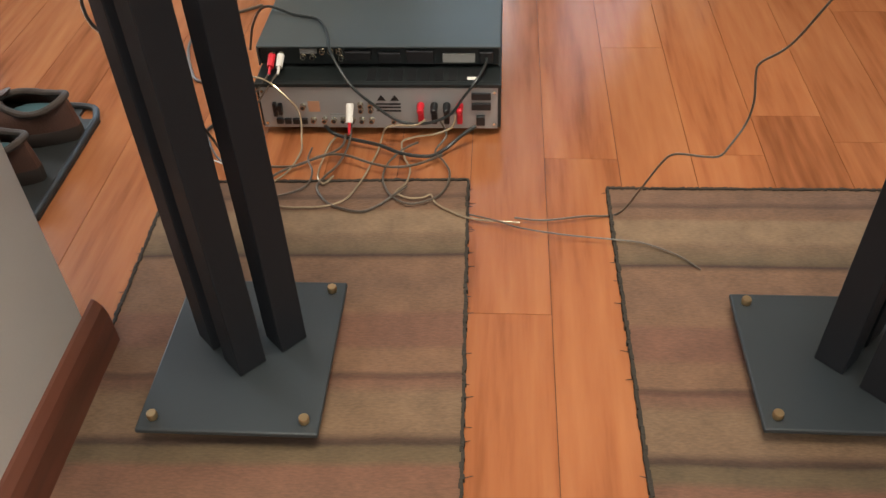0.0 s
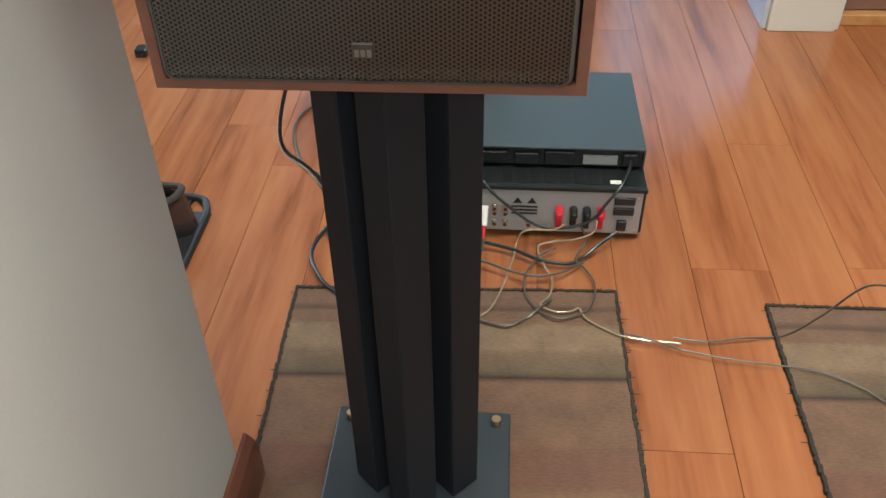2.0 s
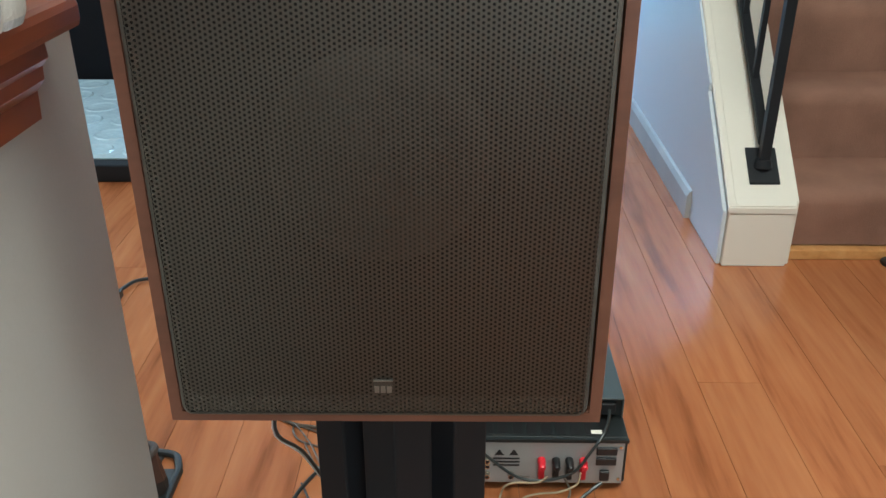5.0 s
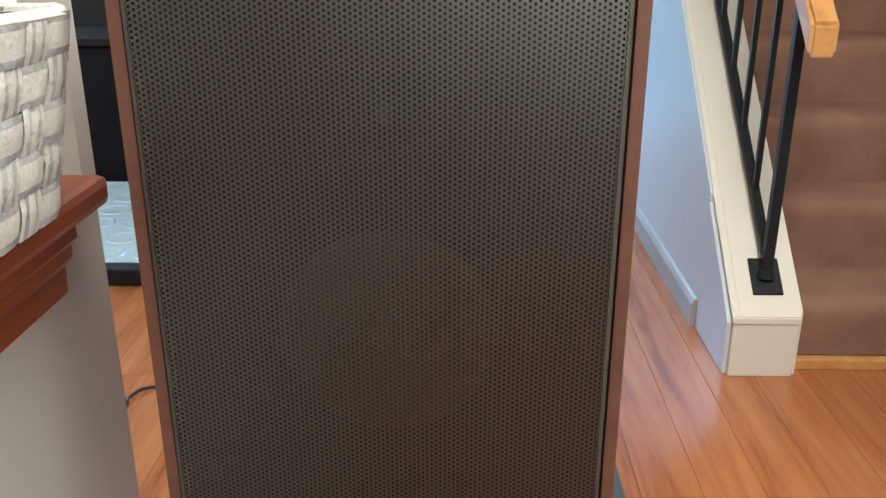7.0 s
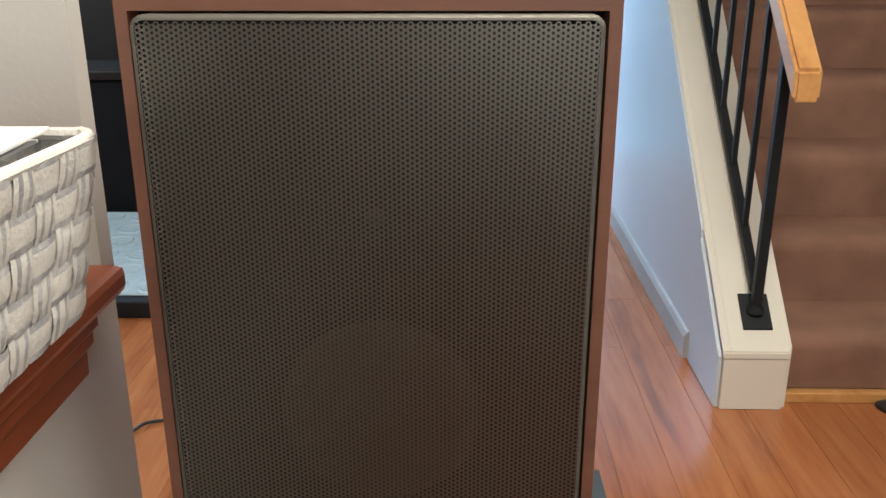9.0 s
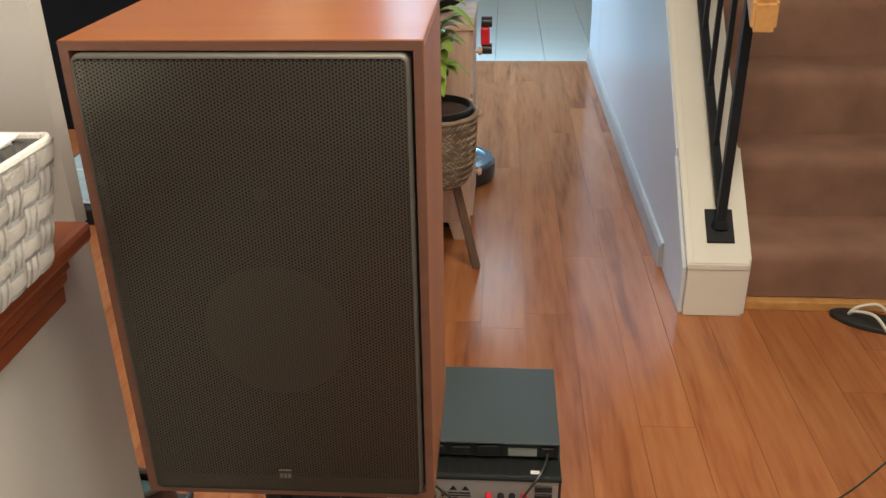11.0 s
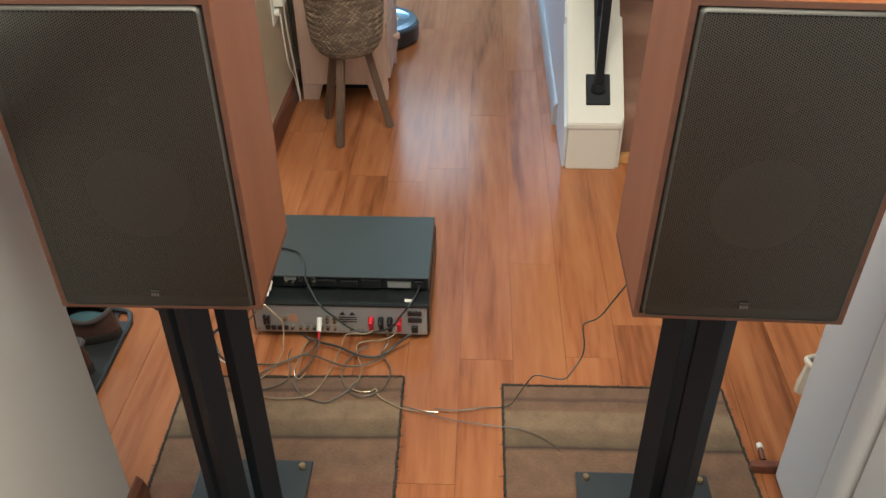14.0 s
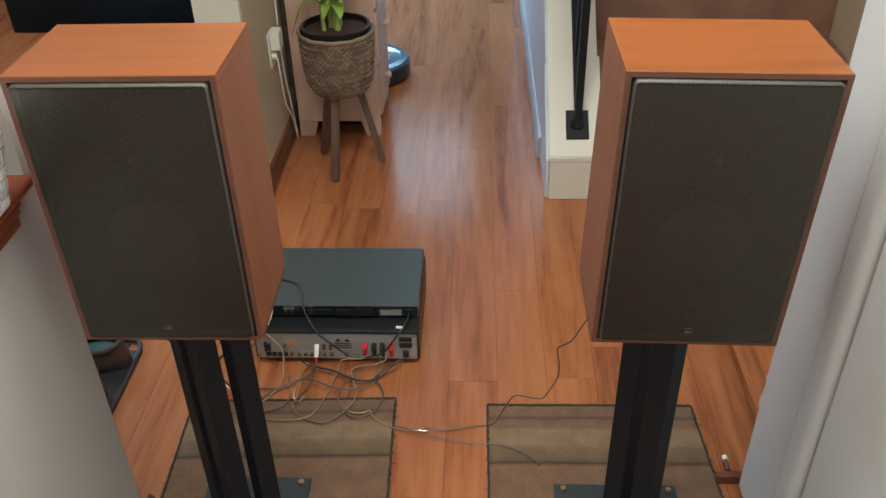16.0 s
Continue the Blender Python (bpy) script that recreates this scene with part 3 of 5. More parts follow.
def ring_frame(w, h, border, y0, y1, r=0.006):
    """A thin rounded rectangular frame in the xz plane."""
    bm = bmesh.new()

    def loop(ww, hh, rr, y):
        out = []
        for cx, cz, a0 in ((ww / 2 - rr, hh - rr, 0), (-ww / 2 + rr, hh - rr, 90), (-ww / 2 + rr, rr, 180), (ww / 2 - rr, rr, 270)):
            for s in range(5):
                a = radians(a0 + 22.5 * s)
                out.append(bm.verts.new((cx + rr * math.cos(a), y, cz + rr * math.sin(a))))
        return out
    loops = []
    for inset, back in ((border, 0.0), (border * 0.62, 0.0002), (border * 0.3, 0.0010), (border * 0.1, 0.0022), (0.0, 0.0040), (0.0, y1 - y0)):
        ring = loop(w - 2 * inset, h - 2 * inset, max(r - inset, 0.002), y0 + back)
        for v in ring:
            v.co.z += inset
        loops.append(ring)
    for a, b in zip(loops, loops[1:]):
        for i in range(20):
            bm.faces.new((a[i], a[(i + 1) % 20], b[(i + 1) % 20], b[i]))
    bmesh.ops.recalc_face_normals(bm, faces=bm.faces)
    return bm


GW, GH = SW - 0.0208, SH - 0.0190
SHEET = grille_sheet(GW - 0.0046, GH - 0.0046, 0.00316, 0.00094)


def speaker(at, turn, label):
    """Wooden box with a perforated metal front; the origin is the middle of the front's lower edge."""
    ob = thing("loudspeaker", label, "loudspeaker", at, turn, "pair of loudspeakers")
    t = 0.008
    part("top_panel", boxes((-SW / 2, SW / 2, 0, SD, SH - t, SH), bevel=0.0012), M_VENEER, ob, "orange teak veneer top")
    part("bottom_panel", boxes((-SW / 2, SW / 2, 0, SD, 0, t), bevel=0.0012), M_EDGE, ob)
    for s in (-1, 1):
        a, b = sorted((s * SW / 2, s * (SW / 2 - t)))
        part("side_panel", boxes((a, b, 0, SD, t + 0.0002, SH - t - 0.0002), bevel=0.0008), M_VENEER_UP, ob)
    ring = bmesh.new()
    for x0, x1, z0, z1 in ((-SW / 2 + 0.0006, SW / 2 - 0.0006, SH - t, SH - 0.0006), (-SW / 2 + 0.0006, SW / 2 - 0.0006, 0.0006, t), (-SW / 2 + 0.0006, -SW / 2 + t, t, SH - t), (SW / 2 - t, SW / 2 - 0.0006, t, SH - t)):
        box(ring, x0, x1, -0.0012, -0.0001, z0, z1)
    part("front_edge", ring, M_EDGE, ob, "dark brown front edging")
    part("back_panel", boxes((-SW / 2 + t, SW / 2 - t, SD - 0.012, SD - 0.003, t, SH - t)), M_BAFFLE, ob)
    baf = part("baffle", boxes((-SW / 2 + t + 0.0003, SW / 2 - t - 0.0003, 0.016, 0.028, t + 0.0003, SH - t - 0.0003)), M_BAFFLE, ob)
    cone = lathe([(0.068, -0.0002), (0.064, 0.0012), (0.052, 0.0022), (0.030, 0.004), (0.010, 0.0055), (0.001, 0.006)], 40, False)
    bmesh.ops.rotate(cone, verts=cone.verts, cent=(0, 0, 0), matrix=Matrix.Rotation(radians(90), 3, "X"))
    part("woofer", cone, M_CONE, baf, "dark woofer cone behind the grille", smooth=True, at=(0, 0.0158, 0.180))
    dome = lathe([(0.006, 0.0), (0.0055, 0.002), (0.004, 0.0035), (0.0005, 0.0045)], 28, False)
    bmesh.ops.rotate(dome, verts=dome.verts, cent=(0, 0, 0), matrix=Matrix.Rotation(radians(90), 3, "X"))
    part("tweeter", dome, M_CONE, baf, "small tweeter dome behind the grille", smooth=True, at=(0, 0.0158, 0.318))
    g = new("grille", SHEET)
    g.parent, g.location = ob, (0, -0.0085, (SH - GH) / 2 + 0.0023)
    tagged(g, "bronze-grey perforated metal grille")
    part("grille_rim", ring_frame(GW, GH, 0.0032, 0.0, 0.0243, 0.008), M_RIM, g, "rolled metal edge of the grille", at=(0, -0.0001, -0.0023), smooth=True)
    part("badge", boxes((-0.0065, 0.0065, -0.0022, -0.0006, -0.0055, 0.0055), bevel=0.0004), M_BADGE, g, "small square metal badge", at=(0, 0, 0.023))
    part("badge_mark", boxes((-0.0055, -0.0025, -0.0028, -0.0023, -0.004, 0.001), (-0.0015, 0.0015, -0.0028, -0.0023, -0.004, 0.001), (0.0025, 0.0055, -0.0028, -0.0023, -0.004, 0.001),
         (-0.0062, 0.0062, -0.0026, -0.0023, 0.0046, 0.0053)), M_BADGE_TXT, g, at=(0, 0, 0.023))
    return ob


speaker((-0.4085, 1.0555, 0.6503), 0.4, "teak-veneered loudspeaker with a perforated bronze grille on a stand")
right_speaker = speaker((0.4000, 1.0530, 0.6515), 0.0, "teak-veneered loudspeaker with a perforated bronze grille and grey cable")
right_speaker.matrix_basis = pose(0.4000, 1.0530, 0.6515, 0, 1.3, 0)

# ---- receiver and disc player on the floor ----
rec = thing("receiver", "black audio receiver, grey rear panel with sockets, on the floor", "receiver", (-0.294, 1.719, 0.0))
HW = 0.218
part("case", boxes((-HW, HW, 0.004, 0.34, 0.014, 0.107), bevel=0.0015), M_CASE2, rec)
for i in range(9):
    part("vent_slot", boxes((-0.02 + i * 0.024, -0.004 + i * 0.024, 0.01, 0.05, 0.1072, 0.1082), bevel=0.0003), M_PLASTIC, rec)
part("top_lip", boxes((-HW, HW, -0.004, 0.003, 0.1015, 0.1075)), M_CASE2, rec)
part("rear_panel", boxes((-HW + 0.006, HW - 0.006, -0.002, 0.0038, 0.016, 0.1005), bevel=0.0005), M_PANEL, rec, "grey metal rear panel")
for x in (-0.18, 0.18):
    for y in (0.04, 0.30):
        part("foot", tube(bmesh.new(), (x, y, 0), (x, y, 0.0138), 0.016, 0.018), M_RUBBER, rec, smooth=True)


def jack(parent, x, z, y=-0.002):
    bm = tube(bmesh.new(), (x, y, z), (x, y - 0.009, z), 0.0046, seg=12)
    tube(bm, (x, y, z), (x, y - 0.002, z), 0.0058, seg=6)
    j = part("jack", bm, M_TIN, parent, "tin socket", smooth=True)
    part("jack_core", tube(bmesh.new(), (x, y - 0.0085, z), (x, y - 0.0094, z), 0.003, seg=10), M_PLASTIC, j)


for i, x in enumerate((-0.100, -0.083, -0.066, -0.049, -0.032, -0.014)):
    jack(rec, x, 0.034)
for x, z in ((-0.032, 0.066), (-0.014, 0.066), (-0.032, 0.056), (-0.014, 0.056), (0.026, 0.034), (-0.136, 0.062), (-0.12, 0.034)):
    jack(rec, x, z)
for x in (-0.182, -0.167, -0.152, -0.137):
    part("antenna_clip", boxes((x - 0.006, x + 0.006, -0.008, -0.0022, 0.026, 0.037), bevel=0.001), M_PLASTIC, rec)
part("switch_block", boxes((-0.190, -0.184, -0.010, -0.0022, 0.044, 0.070), (-0.180, -0.174, -0.012, -0.0022, 0.048, 0.068), (-0.184, -0.180, -0.007, -0.0022, 0.056, 0.062)), M_PLASTIC, rec)
part("sticker", boxes((-0.127, -0.106, -0.0026, -0.0022, 0.050, 0.072)), M_STICKER, rec, "faded orange sticker")
bm = bmesh.new()
for x in (0.006, 0.030):
    v = [bm.verts.new((x + dx, -0.0027, z)) for dx, z in ((-0.008, 0.074), (0.008, 0.074), (0, 0.086))]
    bm.faces.new(v)
for z in (0.067, 0.060, 0.053):
    box(bm, -0.004, 0.040, -0.0027, -0.0022, z - 0.0016, z + 0.0016)
part("printed_marks", bm, M_PLASTIC, rec, "black printed warning marks")
for x, c in ((0.076, M_RED), (0.100, M_PLASTIC), (0.122, M_PLASTIC), (0.145, M_RED)):
    bm = lathe([(0.005, 0), (0.0068, 0.002), (0.0068, 0.012), (0.0056, 0.016), (0.0056, 0.024), (0.004, 0.026)], 12)
    bmesh.ops.rotate(bm, verts=bm.verts, cent=(0, 0, 0), matrix=Matrix.Rotation(radians(90), 3, "X"))
    post_ob = part("binding_post", bm, c, rec, "red binding post" if c is M_RED else "black binding post", smooth=True, at=(x, -0.002, 0.066))
    part("post_tail", boxes((-0.005, 0.005, -0.014, 0.0, -0.033, -0.006), bevel=0.002), c, post_ob)
for z in (0.085, 0.064):
    part("mains_outlet", boxes((0.166, 0.200, -0.007, -0.0022, z - 0.0072, z + 0.0072), bevel=0.0015), M_PLASTIC, rec)
part("mains_inlet", boxes((0.174, 0.190, -0.010, -0.0022, 0.026, 0.046), bevel=0.002), M_PLASTIC, rec)
for x in (-0.206, 0.206):
    for z in (0.026, 0.092):
        part("screw", tube(bmesh.new(), (x, -0.0022, z), (x, -0.0042, z), 0.003, seg=10), M_TIN, rec)
part("paper_tag", boxes((0.158, 0.176, 0.012, 0.022, 0.1077, 0.1085), bevel=0.0002), M_WHITEPL, rec, "small pale paper tag")
part("printed_bar", boxes((0.036, 0.058, -0.0027, -0.0022, 0.027, 0.031)), M_LABELGREY, rec)
part("printed_bar", boxes((-0.09, -0.05, -0.0027, -0.0022, 0.044, 0.046)), M_LABELGREY, rec)

cd = thing("disc_player", "flat charcoal disc player lying on the receiver", "disc player", (-0.2955, 1.773, 0.1085))
part("lid", boxes((-0.217, 0.217, -0.004, 0.262, 0.0395, 0.0432), bevel=0.001), M_CASE, cd, "smooth charcoal metal lid")
part("body", boxes((-0.214, 0.214, 0.004, 0.258, 0.004, 0.039)), M_CASE2, cd)
part("lid_edge", boxes((-0.217, -0.2145, -0.003, 0.262, 0.004, 0.0394), (0.2145, 0.217, -0.003, 0.262, 0.004, 0.0394), (-0.217, 0.217, 0.2585, 0.262, 0.004, 0.0394)), M_CASE, cd)
for x in (-0.17, 0.17):
    for y in (0.03, 0.23):
        part("foot", tube(bmesh.new(), (x, y, 0), (x, y, 0.0038), 0.012), M_RUBBER, cd)
part("rear_bump", boxes((-0.06, -0.012, -0.006, 0.0038, 0.016, 0.033), bevel=0.002), M_PLASTIC, cd)
part("rear_bump", boxes((0.0, 0.04, -0.004, 0.0038, 0.010, 0.030), bevel=0.002), M_PLASTIC, cd)
part("rear_bump", boxes((0.05, 0.10, -0.003, 0.0038, 0.008, 0.034), bevel=0.002), M_PLASTIC, cd)
part("serial_label", boxes((0.115, 0.172, -0.0012, 0.0038, 0.010, 0.026)), M_LABELGREY, cd, "pale grey label")
part("power_inlet", boxes((0.180, 0.204, -0.004, 0.0038, 0.010, 0.032), bevel=0.002), M_PLASTIC, cd)
for x in (-0.19, -0.175):
    jack(cd, x, 0.024, 0.0038)
for x, z in ((-0.100, 0.031), (-0.085, 0.031), (-0.070, 0.031), (-0.067, 0.018), (-0.118, 0.020), (-0.135, 0.020)):
    jack(cd, x, z, 0.0038)
part("dark_port", boxes((-0.14, -0.110, 0.001, 0.0038, 0.026, 0.035)), M_LABELGREY, cd)


def plug(at, material, name="phono_plug", label="white phono plug", down=0.4, tail=None):
    ob = thing(name, label, "plug", at, 0, "phono plugs")
    bm = bmesh.new()
    tip = Vector((0, -0.024, -0.024 * down))
    tube(bm, (0, 0, 0), tip, 0.0070, 0.0060, 12)
    part("shell", bm, material, ob, smooth=True)
    part("tail", tube(bmesh.new(), tip, tip * 1.6, 0.003, 0.0022, 10), tail or material, ob, smooth=True)
    return ob


plug((-0.485, 1.767, 0.1345), M_RED, label="red phono plug in the disc player")
plug((-0.469, 1.767, 0.1345), M_WHITEPL, label="white phono plug in the disc player")
plug((-0.343, 1.707, 0.073), M_WHITEPL, label="white phono plug in the receiver", down=1.0, tail=M_RED)

# ---- cables ----
WORDS = {"speaker_wire": "clear-sheathed speaker wire tangled on the floor", "long_speaker_wire": "thin speaker wire running over the rugs to a loudspeaker",
         "power_cable": "black power cord from the receiver", "black_cable": "black cord draped over the disc player", "pale_cable": "thin pale wire hanging from a loudspeaker",
         "antenna_lead": "pale clear antenna lead hanging from the receiver"}


def cable(name, material, r, pts):
    return single(name, cable_mesh(name, pts, r, material), material, WORDS.get(name, "thin grey cable lying loose on the floor"), "cable", "loose cables", smooth=True)


cable("long_speaker_wire", M_GREYWIRE, 0.0016, [(-0.052, 1.4785, 0.009), (-0.007, 1.473, 0.009), (0.056, 1.484, 0.009), (0.113, 1.492, 0.009), (0.133, 1.448, 0.093), (0.152, 1.423, 0.162), (0.166, 1.408, 0.189), (0.2, 1.393, 0.196), (0.22, 1.388, 0.201), (0.232, 1.393, 0.215), (0.251, 1.408, 0.241), (0.254, 1.408, 0.277), (0.248, 1.408, 0.315), (0.25, 1.406, 0.334), (0.271, 1.378, 0.375), (0.286, 1.328, 0.463), (0.343, 1.283, 0.62), (0.403, 1.263, 0.7), (0.403, 1.24, 0.715)])
cable("thin_wire", M_GREYWIRE, 0.0013, [(-0.125, 1.482, 0.0115), (-0.079, 1.467, 0.0115), (-0.043, 1.451, 0.0115), (0.027, 1.436, 0.0115), (0.1, 1.427, 0.0115), (0.147, 1.419, 0.0115), (0.194, 1.393, 0.0115), (0.223, 1.363, 0.0115)])
cable("antenna_lead", M_GOLDWIRE, 0.0018, [(-0.542, 1.738, 0.11), (-0.492, 1.718, 0.115), (-0.452, 1.7, 0.09), (-0.432, 1.693, 0.06), (-0.431, 1.673, 0.02), (-0.429, 1.644, 0.0115), (-0.442, 1.588, 0.0115), (-0.472, 1.548, 0.0115)])
cable("black_cable", M_BLACKWIRE, 0.0026, [(-0.602, 2.008, 0.01), (-0.572, 1.968, 0.09), (-0.522, 1.903, 0.16), (-0.462, 1.878, 0.1565), (-0.412, 1.858, 0.1565), (-0.387, 1.798, 0.1575), (-0.377, 1.756, 0.15), (-0.342, 1.713, 0.112), (-0.302, 1.7, 0.078), (-0.257, 1.692, 0.048), (-0.212, 1.69, 0.044), (-0.167, 1.692, 0.06), (-0.142, 1.702, 0.09), (-0.12, 1.718, 0.114), (-0.105, 1.753, 0.125), (-0.103, 1.7675, 0.13)])
cable("phono_lead", M_GREYWIRE, 0.0017, [(-0.485, 1.734, 0.121), (-0.492, 1.723, 0.112), (-0.522, 1.708, 0.08), (-0.562, 1.718, 0.03), (-0.602, 1.758, 0.0115), (-0.632, 1.818, 0.0115)])
cable("phono_lead", M_GREYWIRE, 0.0017, [(-0.469, 1.734, 0.121), (-0.482, 1.718, 0.108), (-0.522, 1.698, 0.06), (-0.572, 1.718, 0.015), (-0.622, 1.818, 0.0115), (-0.662, 1.878, 0.0115)])
cable("grey_cable", M_BLACKWIRE, 0.0034, [(-0.582, 1.778, 0.01), (-0.622, 1.698, 0.01), (-0.63, 1.638, 0.01), (-0.602, 1.578, 0.01), (-0.572, 1.548, 0.01)])
cable("grey_cable", M_GREYWIRE, 0.0034, [(-0.562, 1.868, 0.004), (-0.642, 1.878, 0.004), (-0.672, 1.888, 0.004), (-0.702, 1.918, 0.004), (-0.742, 2.038, 0.004), (-0.722, 2.138, 0.004), (-0.622, 2.218, 0.004)])
cable("thin_loop", M_GREYWIRE, 0.002, [(-0.602, 1.818, 0.0035), (-0.647, 1.838, 0.0035), (-0.662, 1.878, 0.0035), (-0.612, 1.858, 0.0035), (-0.582, 1.818, 0.0035)])
cable("black_cable", M_BLACKWIRE, 0.002, [(-0.432, 1.243, 0.74), (-0.457, 1.263, 0.7), (-0.517, 1.283, 0.56), (-0.547, 1.297, 0.454), (-0.528, 1.351, 0.373), (-0.502, 1.438, 0.2), (-0.532, 1.558, 0.05), (-0.582, 1.638, 0.012), (-0.622, 1.718, 0.008)])
cable("pale_cable", M_WHITEPL, 0.0014, [(-0.442, 1.243, 0.735), (-0.464, 1.265, 0.69), (-0.521, 1.286, 0.55), (-0.55, 1.301, 0.45), (-0.531, 1.356, 0.366), (-0.505, 1.443, 0.2), (-0.535, 1.563, 0.05), (-0.577, 1.618, 0.012)])
cable("speaker_wire", M_GOLDWIRE, 0.0018, [(-0.209, 1.69, 0.052), (-0.227, 1.686, 0.043), (-0.261, 1.684, 0.044), (-0.279, 1.68, 0.04), (-0.287, 1.678, 0.02), (-0.292, 1.65, 0.012), (-0.3, 1.613, 0.01), (-0.311, 1.57, 0.009), (-0.328, 1.523, 0.01), (-0.353, 1.503, 0.01), (-0.395, 1.496, 0.01), (-0.437, 1.498, 0.01), (-0.479, 1.515, 0.011), (-0.513, 1.539, 0.012)])
cable("speaker_wire", M_GOLDWIRE, 0.0018, [(-0.156, 1.69, 0.061), (-0.162, 1.684, 0.041), (-0.192, 1.678, 0.03), (-0.228, 1.686, 0.018), (-0.251, 1.675, 0.014), (-0.242, 1.63, 0.013), (-0.23, 1.598, 0.013), (-0.234, 1.558, 0.013), (-0.249, 1.535, 0.013), (-0.227, 1.522, 0.012), (-0.203, 1.524, 0.011), (-0.19, 1.532, 0.011), (-0.18, 1.51, 0.011), (-0.153, 1.49, 0.01), (-0.125, 1.476, 0.009), (-0.079, 1.469, 0.009), (-0.043, 1.468, 0.008)])
cable("speaker_wire", M_GREYWIRE, 0.0019, [(-0.182, 1.688, 0.051), (-0.172, 1.68, 0.026), (-0.19, 1.649, 0.014), (-0.174, 1.625, 0.011), (-0.162, 1.595, 0.01), (-0.165, 1.556, 0.01), (-0.182, 1.523, 0.012), (-0.223, 1.505, 0.013), (-0.256, 1.528, 0.012), (-0.274, 1.57, 0.012), (-0.27, 1.613, 0.013), (-0.248, 1.652, 0.014), (-0.222, 1.673, 0.016)])
cable("power_cable", M_BLACKWIRE, 0.0032, [(-0.12, 1.693, 0.037), (-0.136, 1.684, 0.031), (-0.156, 1.672, 0.02), (-0.176, 1.655, 0.012), (-0.201, 1.637, 0.012), (-0.247, 1.64, 0.015), (-0.294, 1.666, 0.015), (-0.345, 1.682, 0.016), (-0.376, 1.69, 0.022), (-0.389, 1.69, 0.039)])
cable("grey_phono_lead", M_GREYWIRE, 0.002, [(-0.339, 1.69, 0.06), (-0.342, 1.682, 0.029), (-0.346, 1.654, 0.016), (-0.357, 1.608, 0.013), (-0.374, 1.577, 0.012), (-0.384, 1.549, 0.01), (-0.361, 1.51, 0.01), (-0.329, 1.493, 0.01), (-0.298, 1.488, 0.01), (-0.272, 1.506, 0.01), (-0.257, 1.519, 0.014), (-0.231, 1.547, 0.016)])
cable("antenna_lead", M_GOLDWIRE, 0.002, [(-0.368, 1.698, 0.014), (-0.38, 1.668, 0.013), (-0.386, 1.621, 0.012), (-0.387, 1.578, 0.011), (-0.374, 1.558, 0.011), (-0.36, 1.578, 0.012)])
cable("grey_lead", M_GREYWIRE, 0.0022, [(-0.525, 1.607, 0.006), (-0.485, 1.609, 0.007), (-0.433, 1.609, 0.009), (-0.388, 1.633, 0.014), (-0.347, 1.63, 0.018), (-0.295, 1.606, 0.018), (-0.255, 1.597, 0.018), (-0.215, 1.61, 0.016), (-0.178, 1.639, 0.014)])
cable("grey_lead", M_GREYWIRE, 0.0021, [(-0.517, 1.532, 0.009), (-0.48, 1.565, 0.008), (-0.451, 1.592, 0.011), (-0.415, 1.615, 0.013), (-0.374, 1.637, 0.016), (-0.355, 1.658, 0.018), (-0.352, 1.684, 0.024)])
cable("thin_wire", M_GREYWIRE, 0.0017, [(-0.475, 1.518, 0.009), (-0.438, 1.528, 0.01), (-0.404, 1.55, 0.011), (-0.398, 1.588, 0.012), (-0.411, 1.621, 0.015), (-0.409, 1.653, 0.016)])

# ---- shoes ----


